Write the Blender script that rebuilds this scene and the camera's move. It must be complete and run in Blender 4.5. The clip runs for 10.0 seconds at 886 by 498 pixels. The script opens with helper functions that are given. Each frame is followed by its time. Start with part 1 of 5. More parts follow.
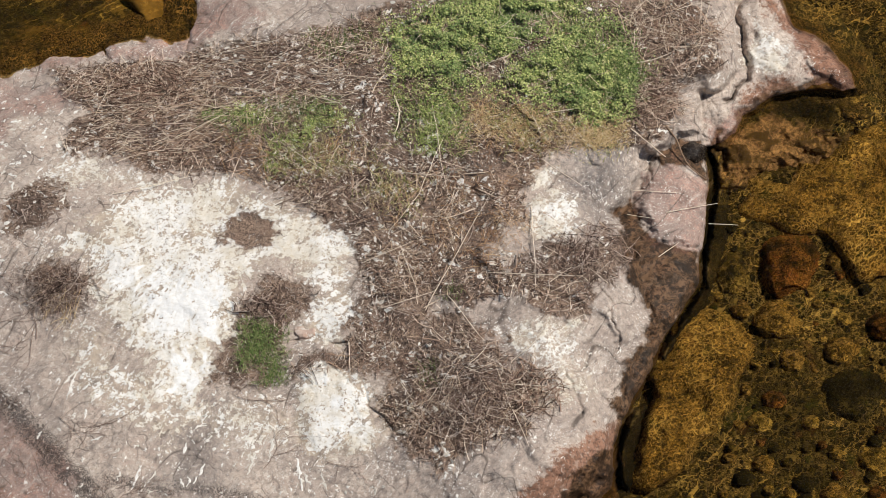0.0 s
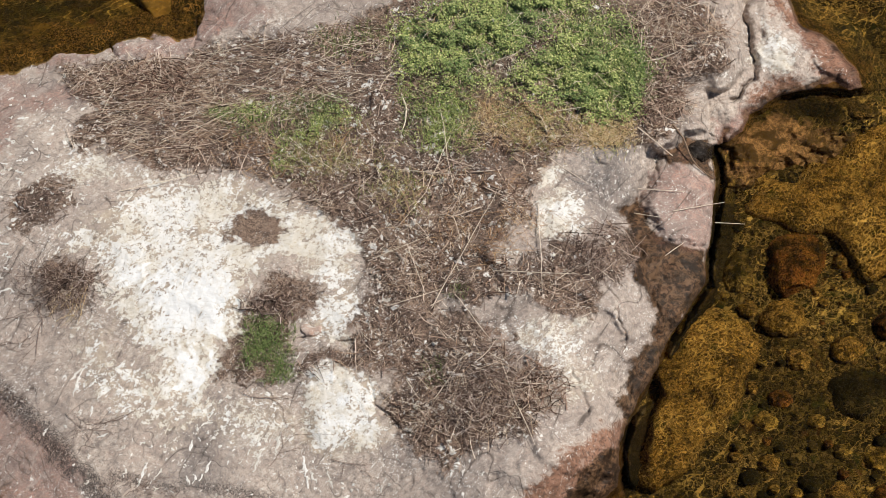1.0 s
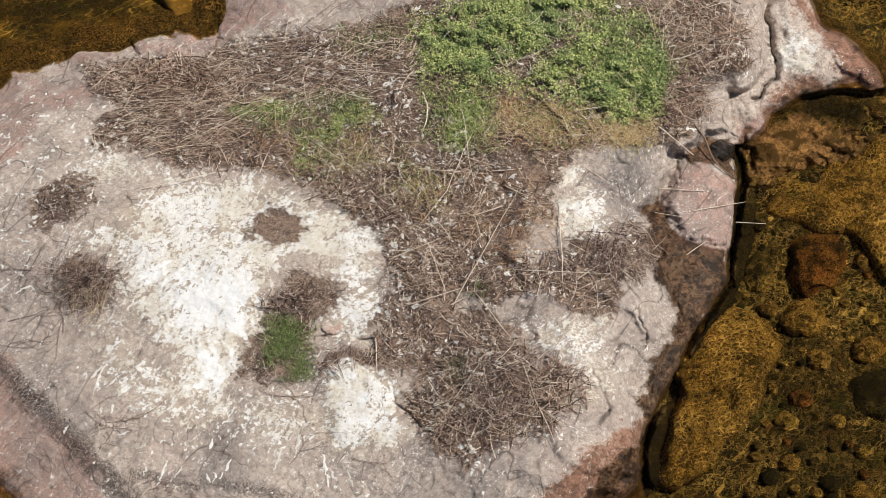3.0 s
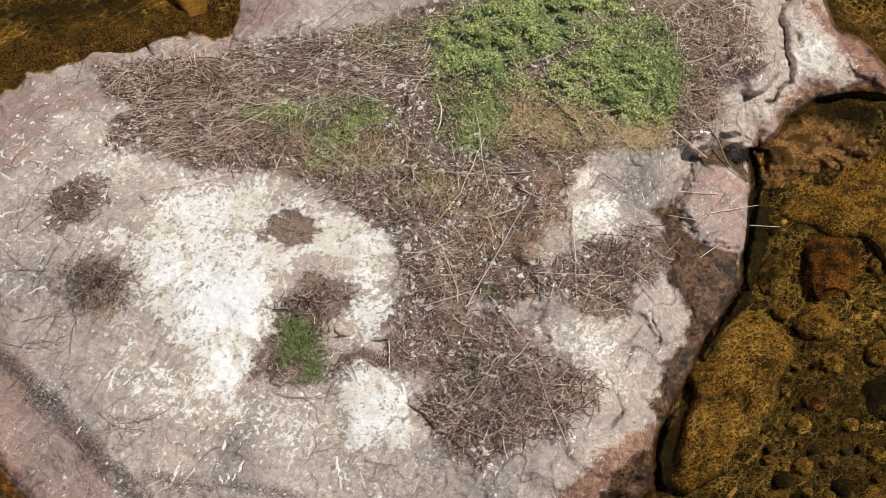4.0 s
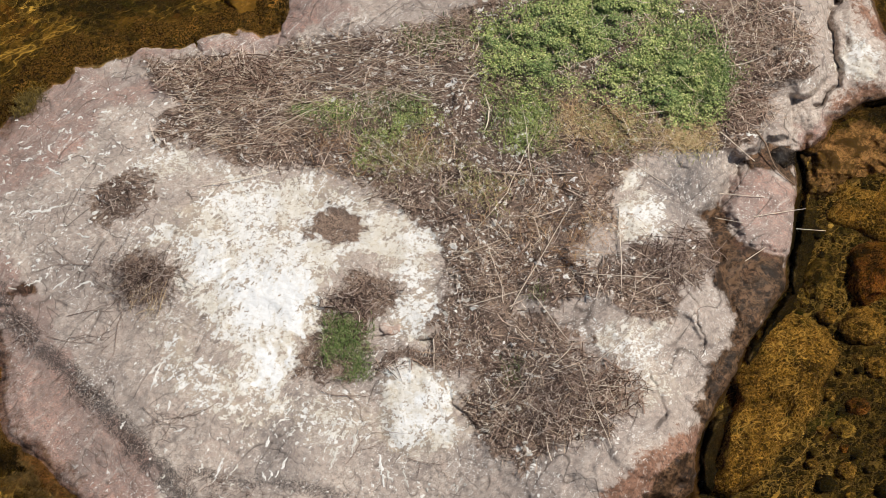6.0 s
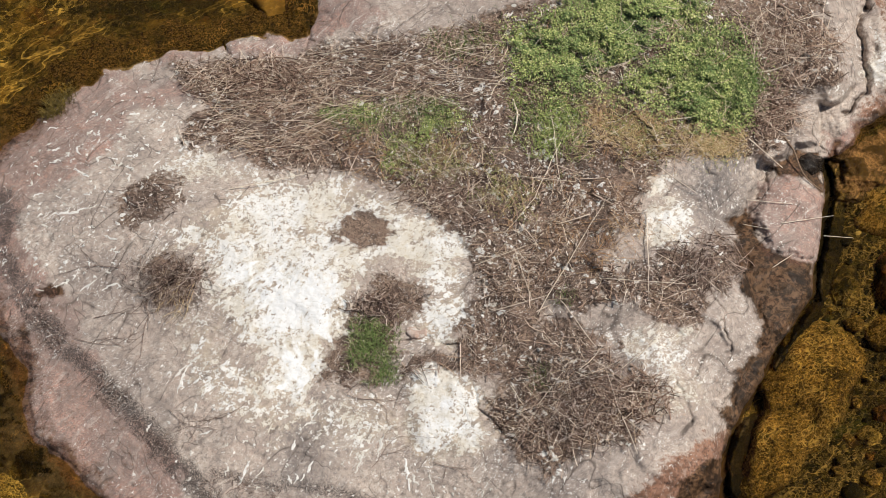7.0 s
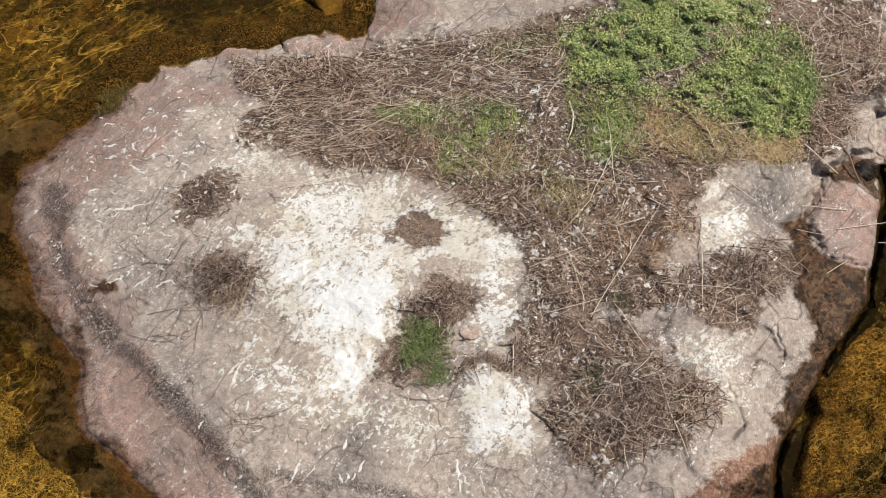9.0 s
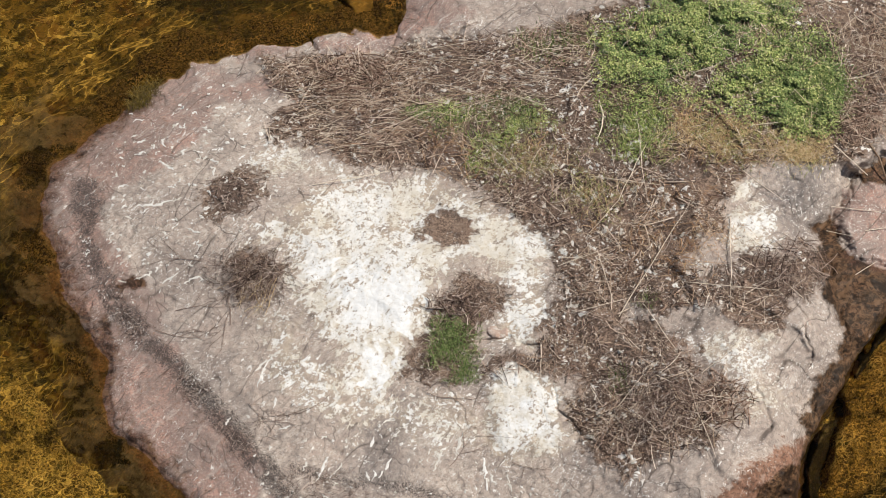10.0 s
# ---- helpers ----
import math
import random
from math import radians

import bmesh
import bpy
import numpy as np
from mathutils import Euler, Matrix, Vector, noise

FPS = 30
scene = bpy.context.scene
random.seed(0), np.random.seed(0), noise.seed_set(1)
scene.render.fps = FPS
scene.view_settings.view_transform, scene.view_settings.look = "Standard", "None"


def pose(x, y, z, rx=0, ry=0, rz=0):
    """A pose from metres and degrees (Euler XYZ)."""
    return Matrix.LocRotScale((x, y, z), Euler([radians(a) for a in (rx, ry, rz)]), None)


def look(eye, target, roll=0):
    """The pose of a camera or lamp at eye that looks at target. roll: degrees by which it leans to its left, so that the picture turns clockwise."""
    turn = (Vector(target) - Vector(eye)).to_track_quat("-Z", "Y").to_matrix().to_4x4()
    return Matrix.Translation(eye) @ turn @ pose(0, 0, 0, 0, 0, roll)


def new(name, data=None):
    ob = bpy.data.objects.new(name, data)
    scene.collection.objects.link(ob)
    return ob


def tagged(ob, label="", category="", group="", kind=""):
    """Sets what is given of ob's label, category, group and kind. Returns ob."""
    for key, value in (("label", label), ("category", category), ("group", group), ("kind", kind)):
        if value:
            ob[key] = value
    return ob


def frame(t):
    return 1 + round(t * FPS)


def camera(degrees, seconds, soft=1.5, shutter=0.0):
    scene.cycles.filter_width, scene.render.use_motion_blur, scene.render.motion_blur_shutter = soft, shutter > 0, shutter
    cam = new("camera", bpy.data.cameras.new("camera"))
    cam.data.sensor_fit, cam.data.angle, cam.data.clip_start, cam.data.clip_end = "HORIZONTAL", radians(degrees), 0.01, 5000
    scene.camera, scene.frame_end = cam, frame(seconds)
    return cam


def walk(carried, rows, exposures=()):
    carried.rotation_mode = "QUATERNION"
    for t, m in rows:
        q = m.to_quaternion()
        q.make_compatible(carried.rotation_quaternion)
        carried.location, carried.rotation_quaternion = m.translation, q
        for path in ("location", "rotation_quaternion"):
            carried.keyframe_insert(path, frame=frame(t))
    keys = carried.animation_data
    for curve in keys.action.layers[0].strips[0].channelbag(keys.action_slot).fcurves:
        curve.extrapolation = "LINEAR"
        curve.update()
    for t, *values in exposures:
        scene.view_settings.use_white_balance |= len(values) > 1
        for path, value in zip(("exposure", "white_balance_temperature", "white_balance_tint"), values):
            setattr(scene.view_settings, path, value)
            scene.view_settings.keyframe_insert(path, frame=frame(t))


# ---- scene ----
# A bird rock in shallow brown water, seen from a drone that hovers far off and slowly turns.
STATION_Y, STATION_Z = -34.699, 45.221
cam = camera(9.956, 10.0, soft=0.9)
# seconds, yaw, pitch, roll in degrees
TURNS = [
    (0.0, 0.000, -52.500, -0.000),
    (0.5, 0.094, -52.509, -0.047),
    (1.0, 0.187, -52.522, -0.050),
    (1.5, 0.255, -52.532, -0.024),
    (2.0, 0.321, -52.540, -0.035),
    (2.5, 0.383, -52.543, 0.003),
    (4.0, 0.705, -52.512, 0.040),
    (4.5, 0.912, -52.519, 0.013),
    (5.0, 1.144, -52.523, 0.023),
    (5.5, 1.358, -52.531, 0.009),
    (7.0, 2.088, -52.468, 0.018),
    (7.5, 2.345, -52.462, -0.019),
    (8.0, 2.610, -52.465, 0.003),
    (8.5, 2.847, -52.458, 0.006),
    (9.0, 3.088, -52.457, 0.020),
    (9.5, 3.350, -52.463, 0.012),
    (10.0, 3.630, -52.476, 0.010),
]
walk(cam, [(t, pose(0, STATION_Y, STATION_Z, 90 + pitch, roll, yaw)) for t, yaw, pitch, roll in TURNS])

# ---------------------------------------------------------------- light
SUN_ELEVATION, SUN_AZIMUTH = 57.0, 5.0     # azimuth from +x towards +y
world = bpy.data.worlds.new("sky")
scene.world = world
world.use_nodes = True
wn = world.node_tree
sky = wn.nodes.new("ShaderNodeTexSky")
sky.sky_type, sky.sun_disc = "NISHITA", False
sky.sun_elevation, sky.sun_rotation = radians(SUN_ELEVATION), radians(90 - SUN_AZIMUTH)
wn.nodes["Background"].inputs["Strength"].default_value = 0.06
wn.links.new(sky.outputs[0], wn.nodes["Background"].inputs["Color"])
sun_data = bpy.data.lights.new("sun", "SUN")
sun_data.energy, sun_data.angle, sun_data.color = 4.7, radians(0.53), (1.0, 0.95, 0.87)
sun = new("sun", sun_data)
to_sun = Vector((math.cos(radians(SUN_AZIMUTH)) * math.cos(radians(SUN_ELEVATION)),
                 math.sin(radians(SUN_AZIMUTH)) * math.cos(radians(SUN_ELEVATION)), math.sin(radians(SUN_ELEVATION))))
sun.matrix_world = look(to_sun * 60, (0, 0, 0))
scene.view_settings.exposure = 0.0

# ---------------------------------------------------------------- small tools


def lattice_noise(x, y, seed):
    r = np.random.default_rng(seed).random((257, 257)).astype(np.float32) * 2 - 1
    xi, yi = np.floor(x).astype(int), np.floor(y).astype(int)
    fx, fy = x - xi, y - yi
    fx, fy = fx * fx * fx * (fx * (fx * 6 - 15) + 10), fy * fy * fy * (fy * (fy * 6 - 15) + 10)
    xi, yi = xi % 256, yi % 256
    return (r[xi, yi] * (1 - fx) + r[xi + 1, yi] * fx) * (1 - fy) + (r[xi, yi + 1] * (1 - fx) + r[xi + 1, yi + 1] * fx) * fy


def fbm(x, y, size, octaves, seed, rough=0.5):
    total, amp, norm = 0, 1.0, 0
    for o in range(octaves):
        k = 2 ** o / size
        c, s = math.cos(o * 0.9 + seed), math.sin(o * 0.9 + seed)
        total = total + amp * lattice_noise((c * x - s * y) * k + 37.1 * seed, (s * x + c * y) * k + 11.7 * o, seed + o)
        norm, amp = norm + amp, amp * rough
    return total / norm


def facets(x, y, size, seed):
    """Broken stone: each cell a tilted plane of its own."""
    r = np.random.default_rng(seed).random((5, 128, 128))
    u, v = x / size, y / size
    iu, iv = np.floor(u).astype(int), np.floor(v).astype(int)
    total, weight = np.zeros(np.shape(x)), np.zeros(np.shape(x))
    for di in (-1, 0, 1):
        for dj in (-1, 0, 1):
            ci, cj = (iu + di) % 128, (iv + dj) % 128
            du, dv = u - iu - di - r[0, ci, cj], v - iv - dj - r[1, ci, cj]
            w = np.exp(-11 * (du * du + dv * dv))
            total += w * ((r[2, ci, cj] - 0.5) * du * 1.8 + (r[3, ci, cj] - 0.5) * dv * 1.8 + (r[4, ci, cj] - 0.5) * 0.5)
            weight += w
    return total / weight


def smooth(a, b, x):
    t = np.clip((x - a) / (b - a), 0, 1)
    return t * t * (3 - 2 * t)


def edge_distance(x, y, pts, closed=True):
    """Distance to an outline; inside positive when closed."""
    best = np.full(np.shape(x), 1e9)
    inside = np.zeros(np.shape(x), bool)
    pts = [np.array(p) for p in pts]
    ends = zip(pts, pts[1:] + pts[:1]) if closed else zip(pts, pts[1:])
    for p, q in ends:
        d = q - p
        t = np.clip(((x - p[0]) * d[0] + (y - p[1]) * d[1]) / max(d @ d, 1e-9), 0, 1)
        best = np.minimum(best, np.hypot(x - p[0] - t * d[0], y - p[1] - t * d[1]))
        if closed and p[1] != q[1]:
            inside ^= ((p[1] > y) != (q[1] > y)) & (x < d[0] * (y - p[1]) / d[1] + p[0])
    return np.where(inside, best, -best) if closed else best


def lay(a, b, z):
    """A place of the plan (drawn as sighted from the hovering point) lifted to height z along its line of sight."""
    k = z / STATION_Z
    return a * (1 - k), b * (1 - k) + STATION_Y * k, z


def raw_mesh(name, verts, faces, mat, smooth_shade=True):
    me = bpy.data.meshes.new(name)
    verts = np.asarray(verts, np.float32)
    faces = np.asarray(faces, np.int32)
    n = faces.shape[1]
    me.vertices.add(len(verts))
    me.vertices.foreach_set("co", verts.ravel())
    me.loops.add(faces.size)
    me.loops.foreach_set("vertex_index", faces.ravel())
    me.polygons.add(len(faces))
    me.polygons.foreach_set("loop_start", np.arange(0, faces.size, n, dtype=np.int32))
    me.polygons.foreach_set("use_smooth", np.full(len(faces), smooth_shade))
    me.update(calc_edges=True)
    me.materials.append(mat)
    return me


def grid_faces(nx, ny):
    i = (np.arange(nx - 1)[:, None] * ny + np.arange(ny - 1)[None, :]).ravel()
    return np.stack([i, i + ny, i + ny + 1, i + 1], 1)


# ---------------------------------------------------------------- plan, in metres
SHORE = [(-2.91, 3.93), (-2.94, 3.41), (-2.96, 3.05), (-3.34, 3.02), (-3.86, 2.94), (-4.11, 2.79), (-4.53, 2.79), (-4.95, 2.66), (-5.34, 2.61), (-5.60, 2.32), (-5.72, 2.00), (-6.00, 1.73), (-6.44, 1.29), (-6.69, 0.94), (-6.82, 0.48), (-6.80, -0.16), (-6.53, -0.79), (-6.24, -1.20), (-5.99, -1.42), (-5.79, -1.83), (-5.74, -2.22), (-5.57, -2.70), (-5.24, -3.02), (-4.92, -3.38), (-4.71, -3.73), (-4.38, -4.30)] + \
    [(-2.44, -4.26), (-0.51, -4.40), (0.94, -4.11), (1.56, -3.53), (1.84, -3.16), (1.91, -2.63), (2.02, -2.02), (2.34, -1.56), (2.57, -1.02), (2.84, -0.47), (2.92, 0.01), (2.97, 0.65), (2.99, 1.14), (3.00, 1.45), (3.09, 1.50), (3.28, 1.70), (3.40, 1.93), (3.60, 2.05), (3.78, 2.19), (4.00, 2.27), (4.30, 2.29), (4.58, 2.27), (4.72, 2.34), (4.62, 2.63), (4.46, 2.93), (4.30, 3.12), (4.06, 3.23), (3.92, 3.57), (3.82, 4.44), (0.77, 4.62), (-1.88, 4.18)]
BLOCK = [(-10.71, 6.31), (3.49, 6.31), (3.40, 4.18), (3.41, 3.31), (3.41, 3.06), (3.44, 2.80), (3.41, 2.59), (3.29, 2.38), (3.12, 2.23), (2.99, 2.23), (2.94, 1.67), (2.71, 1.63), (2.55, 1.45), (2.35, 1.34), (2.18, 0.89), (1.96, 0.51), (2.06, 0.17), (2.19, -0.23), (2.19, -0.55), (2.32, -1.06), (2.22, -1.37), (1.93, -1.95), (1.90, -2.33), (1.82, -2.78), (1.66, -3.16), (1.32, -3.53), (1.30, -4.98), (-9.50, -4.98)]
OUTCROP = [(3.41, 4.18), (3.87, 3.92), (4.04, 3.27), (4.32, 3.02), (4.47, 2.76), (4.53, 2.55), (4.20, 2.48), (3.84, 2.40), (3.51, 2.21), (3.34, 2.09), (3.18, 2.01), (3.05, 2.05), (3.02, 2.20), (3.29, 2.38), (3.36, 2.72), (3.35, 3.23)]
# bare litter and soil between the nests
LITTER_FIELD = [(-4.49, 2.58), (-3.85, 2.68), (-3.13, 2.66), (-2.82, 2.96), (-1.97, 3.11), (-1.19, 3.26), (-0.54, 3.61), (1.70, 4.19), (3.02, 4.22), (3.10, 3.19), (3.19, 2.68), (2.73, 2.42), (2.56, 1.58), (2.20, 1.53), (1.91, 1.57), (1.50, 1.46), (1.18, 1.34), (0.98, 1.13), (0.92, 0.81), (0.92, 0.48), (0.67, 0.32), (0.54, 0.15), (0.45, -0.01), (0.55, -0.33), (0.30, -0.57)] + \
    [(-0.01, -0.73), (-0.13, -0.97), (-0.44, -1.29), (-0.68, -1.61), (-0.87, -1.61), (-1.07, -1.31), (-0.95, -0.99), (-0.86, -0.68), (-0.90, -0.28), (-0.94, 0.04), (-1.05, 0.32), (-1.43, 0.51), (-1.76, 0.70), (-1.96, 0.90), (-2.28, 1.06), (-2.80, 1.08), (-3.18, 1.10), (-3.41, 1.18), (-3.68, 1.32), (-3.97, 1.38), (-4.24, 1.38), (-4.33, 1.54), (-4.06, 1.84), (-4.00, 2.01), (-4.31, 2.17)]
EAST_LITTER = [(0.45, -0.01), (0.74, -0.24), (1.05, -0.11), (1.24, 0.09), (1.62, 0.10), (1.81, 0.34), (1.99, 0.23), (2.10, 0.03), (1.90, -0.29), (1.62, -0.46), (1.59, -0.89), (1.31, -0.94), (0.93, -0.67), (0.55, -0.64), (0.24, -0.81), (-0.08, -0.74)]
HEAP_LITTER = [(-0.13, -0.97), (0.11, -0.73), (0.31, -1.12), (0.56, -1.27), (0.75, -1.57), (0.93, -1.57), (0.97, -2.03), (0.88, -2.33), (0.97, -2.71), (0.63, -2.57), (0.32, -2.72), (0.02, -3.03), (-0.23, -2.93), (-0.48, -2.67), (-0.67, -2.37), (-0.71, -2.07), (-0.49, -1.99), (-0.59, -1.68), (-0.93, -1.65), (-1.31, -1.68), (-1.67, -1.85), (-1.74, -1.67), (-1.37, -1.47), (-1.03, -1.50), (-0.75, -1.30)]
HOLLOW = [(-2.07, -0.39), (-1.85, -0.26), (-1.72, -0.46), (-1.40, -0.53), (-1.49, -0.85), (-1.70, -1.01), (-1.77, -1.32), (-1.77, -1.71), (-1.98, -1.93), (-2.36, -1.88), (-2.52, -1.77), (-2.38, -1.34), (-2.20, -1.18), (-2.23, -1.02), (-2.15, -0.71)]
BARE_SPOT = [(-2.43, 0.36), (-2.26, 0.45), (-2.00, 0.43), (-1.86, 0.32), (-1.99, 0.16), (-2.25, 0.10), (-2.38, 0.20)]
NEST_SOIL = [(-4.88, 0.59), (-4.68, 0.85), (-4.49, 1.00), (-4.33, 0.93), (-4.32, 0.60), (-4.58, 0.31), (-4.86, 0.22)]
NEST_BED = [(-4.56, -0.42), (-4.40, -0.22), (-4.18, -0.20), (-4.02, -0.40), (-4.02, -0.66), (-4.20, -0.82), (-4.44, -0.80), (-4.57, -0.62)]
SOIL = [LITTER_FIELD, EAST_LITTER, HEAP_LITTER, HOLLOW, BARE_SPOT, NEST_SOIL, NEST_BED]
GUANO_CORE = [
    [(-3.90, -0.32), (-3.62, -0.12), (-3.12, 0.01), (-2.72, -0.21), (-2.16, -0.11), (-2.07, -0.50), (-2.22, -0.87), (-2.39, -1.31), (-2.48, -1.70), (-2.60, -2.32), (-2.87, -2.11), (-3.19, -1.55), (-3.48, -1.10), (-3.78, -0.81)],
    [(-1.54, -2.01), (-1.34, -1.70), (-1.08, -1.81), (-0.92, -2.07), (-0.82, -2.37), (-1.03, -2.64), (-1.28, -2.57), (-1.48, -2.35)],
]
GUANO = [
    [(-4.35, 0.20), (-3.93, 0.61), (-3.30, 0.83), (-3.05, 0.96), (-2.54, 1.07), (-2.22, 0.98), (-1.76, 0.74), (-1.43, 0.49), (-0.98, 0.34), (-0.90, -0.04), (-1.06, -0.28), (-0.96, -0.68), (-0.98, -0.99), (-1.13, -1.31), (-1.38, -1.24), (-1.64, -1.01), (-1.40, -0.53), (-1.72, -0.42), (-1.85, -0.24), (-2.13, -0.47), (-2.20, -0.98), (-2.53, -1.42), (-2.42, -1.72), (-2.66, -2.04), (-2.71, -2.34), (-2.90, -2.27), (-3.17, -1.74), (-3.56, -1.37), (-3.78, -0.90), (-3.93, -0.43), (-4.07, -0.12), (-4.36, -0.04)],
    [(-1.64, -1.88), (-1.37, -1.58), (-1.09, -1.73), (-0.89, -2.00), (-0.79, -2.30), (-0.54, -2.59), (-0.47, -2.82), (-0.84, -2.75), (-1.15, -2.76), (-1.34, -2.61), (-1.60, -2.32)],
]
PATCHY = [
    [(0.92, 1.05), (1.24, 1.18), (1.43, 0.90), (1.56, 0.42), (1.75, 0.18), (1.37, 0.13), (1.05, 0.16), (0.86, 0.56)],
    [(0.48, -0.13), (0.74, -0.08), (0.80, -0.24), (0.61, -0.36), (0.45, -0.29)],
    [(0.80, -0.95), (1.56, -0.93), (1.74, -1.39), (1.37, -2.17), (1.06, -2.33), (0.93, -1.72), (0.62, -1.19)],
    [(3.56, 3.53), (3.87, 3.27), (4.10, 2.97), (4.01, 2.51), (3.68, 2.51), (3.51, 2.72), (3.48, 3.14)],
    [(-4.72, 1.08), (-4.36, 1.42), (-3.98, 1.51), (-3.70, 1.23), (-3.31, 1.07), (-3.75, 0.86), (-4.25, 0.76)],
]
FLECKED = [[(-4.19, -0.91), (-3.78, -0.90), (-3.37, -1.52), (-2.84, -2.12), (-2.70, -2.57), (-3.00, -2.73), (-3.51, -2.44), (-4.00, -1.92)], [(-2.72, -2.12), (-2.17, -1.95), (-1.67, -2.01), (-1.53, -2.54), (-2.13, -2.86), (-2.63, -2.80)]]
PATCHY_THIN = [[(-3.17, -1.67), (-2.41, -1.96), (-1.66, -2.09), (-0.47, -2.74), (-0.65, -3.35), (-2.11, -3.31), (-2.62, -2.87), (-3.01, -2.43)], [(-5.63, 1.55), (-4.87, 2.52), (-4.06, 2.23), (-4.51, 1.37), (-3.99, 1.40), (-3.52, 1.10), (-4.20, 0.81), (-4.66, 0.13), (-5.24, -0.39), (-5.67, -0.57), (-6.18, 0.04), (-6.18, 0.69), (-5.98, 1.19)]]
PINK = [
    [(3.02, 1.76), (3.34, 2.05), (3.64, 2.26), (4.00, 2.38), (4.26, 2.30), (3.98, 1.96), (3.59, 1.72), (3.31, 1.26), (3.01, 1.34)],
    [(2.19, 1.14), (2.35, 1.26), (2.61, 1.34), (2.89, 1.14), (3.01, 0.89), (2.98, -0.07), (2.67, -0.03), (2.32, 0.09), (2.17, 0.57)],
    [(3.95, 3.57), (4.30, 3.19), (4.67, 2.72), (5.03, 2.21), (4.63, 1.96), (4.26, 2.34), (4.02, 2.89), (3.85, 3.40)],
    [(-5.69, 2.21), (-5.34, 2.61), (-4.56, 2.75), (-4.11, 2.78), (-4.23, 2.64), (-4.87, 2.52), (-5.29, 2.15), (-5.58, 2.05)],
    [(-3.99, 2.96), (-2.95, 3.11), (-2.85, 3.50), (-2.33, 3.71), (-2.12, 3.46), (-2.56, 3.09), (-2.99, 2.76), (-3.57, 2.67), (-3.84, 2.75)],
]
WET = [
    [(1.92, 0.59), (2.11, 0.69), (2.28, 0.45), (2.35, 0.13), (2.70, -0.03), (2.63, -0.23), (2.19, -0.23), (2.00, 0.09)],
    [(2.16, 0.09), (2.39, 0.17), (2.73, 0.01), (2.92, 0.01), (2.87, -0.51), (2.57, -1.02), (2.29, -1.25), (2.24, -0.78), (2.13, -0.39)],
    [(2.00, -1.72), (2.22, -1.37), (2.41, -1.17), (2.34, -1.72), (2.01, -2.48), (1.89, -2.18)],
] + [
    [(2.35, 1.32), (2.68, 1.59), (3.00, 1.59), (3.01, 0.89), (2.70, 1.14), (2.44, 1.14)],
    [(1.57, -3.08), (1.88, -2.93), (1.87, -3.53), (1.32, -3.53)],
    [(-5.97, -0.75), (-5.61, -0.57), (-5.52, -0.76), (-5.76, -0.97)],
    [(1.60, -2.81), (1.90, -2.65), (1.92, -3.58), (1.22, -3.60), (1.37, -3.19)],
]
DAMP = [
    [(3.49, 2.26), (3.74, 2.37), (4.0, 2.47), (4.33, 2.42), (4.65, 2.38), (4.65, 2.2), (4.25, 2.22), (3.93, 2.22), (3.63, 2.0), (3.44, 1.91)],
    [(2.00, -1.56), (2.29, -1.25), (2.41, -1.17), (2.27, -1.87), (1.98, -2.48)],
    [(1.57, -3.16), (1.91, -3.01), (1.92, -3.60), (1.19, -3.60)],
    [(-6.15, -1.43), (-5.89, -1.18), (-5.73, -1.52), (-5.69, -2.21), (-5.85, -2.34), (-6.04, -1.89)],
    [(-5.54, -2.74), (-5.25, -2.76), (-4.94, -3.27), (-4.61, -3.80), (-5.09, -3.83), (-5.37, -3.26)],
    [(-6.66, -0.56), (-6.43, -0.62), (-6.21, -1.12), (-6.29, -1.32), (-6.52, -0.94)],
]
RED = [
    [(3.4, 2.38), (3.65, 2.47), (4.01, 2.51), (4.52, 2.34), (4.45, 2.2), (3.99, 2.23), (3.73, 2.16), (3.53, 1.98), (3.4, 2.03)],
    [(0.80, -3.42), (0.99, -2.93), (1.33, -2.71), (1.67, -2.44), (1.94, -2.33), (2.01, -3.16), (1.68, -3.75), (0.58, -3.75)],
    [(3.54, 4.00), (3.93, 3.74), (4.12, 3.27), (4.36, 3.19), (4.61, 2.89), (5.04, 2.47), (5.05, 1.96), (4.50, 1.92), (4.33, 2.38), (4.11, 2.63), (4.03, 3.06), (3.71, 3.40)],
]
GREY = [
    [(1.39, 1.51), (1.91, 1.63), (2.12, 1.14), (1.98, 0.45), (1.69, 0.37), (1.44, 0.73)],
    [(1.74, -0.31), (2.06, -0.07), (2.21, -0.47), (2.29, -1.10), (2.10, -1.41), (1.89, -0.94)],
    [(1.58, 1.47), (2.10, 1.55), (2.22, 1.14), (2.01, 0.57), (1.70, 0.81), (1.39, 1.22)],
    [(3.08, 4.18), (3.48, 4.18), (3.48, 2.72), (3.28, 2.17), (2.66, 2.17), (2.68, 1.63), (3.07, 1.72), (2.99, 2.38), (3.18, 3.14)],
    [(-2.88, -2.58), (-2.53, -2.11), (-2.50, -2.79), (-2.67, -3.25), (-2.91, -3.25)],
    [(0.13, -2.78), (0.47, -2.55), (0.96, -2.71), (0.89, -3.08), (0.74, -3.56), (0.10, -3.56)],
    [(1.62, -0.23), (2.19, -0.23), (2.29, -1.10), (1.90, -1.95), (1.85, -1.41), (1.73, -0.94)],
]
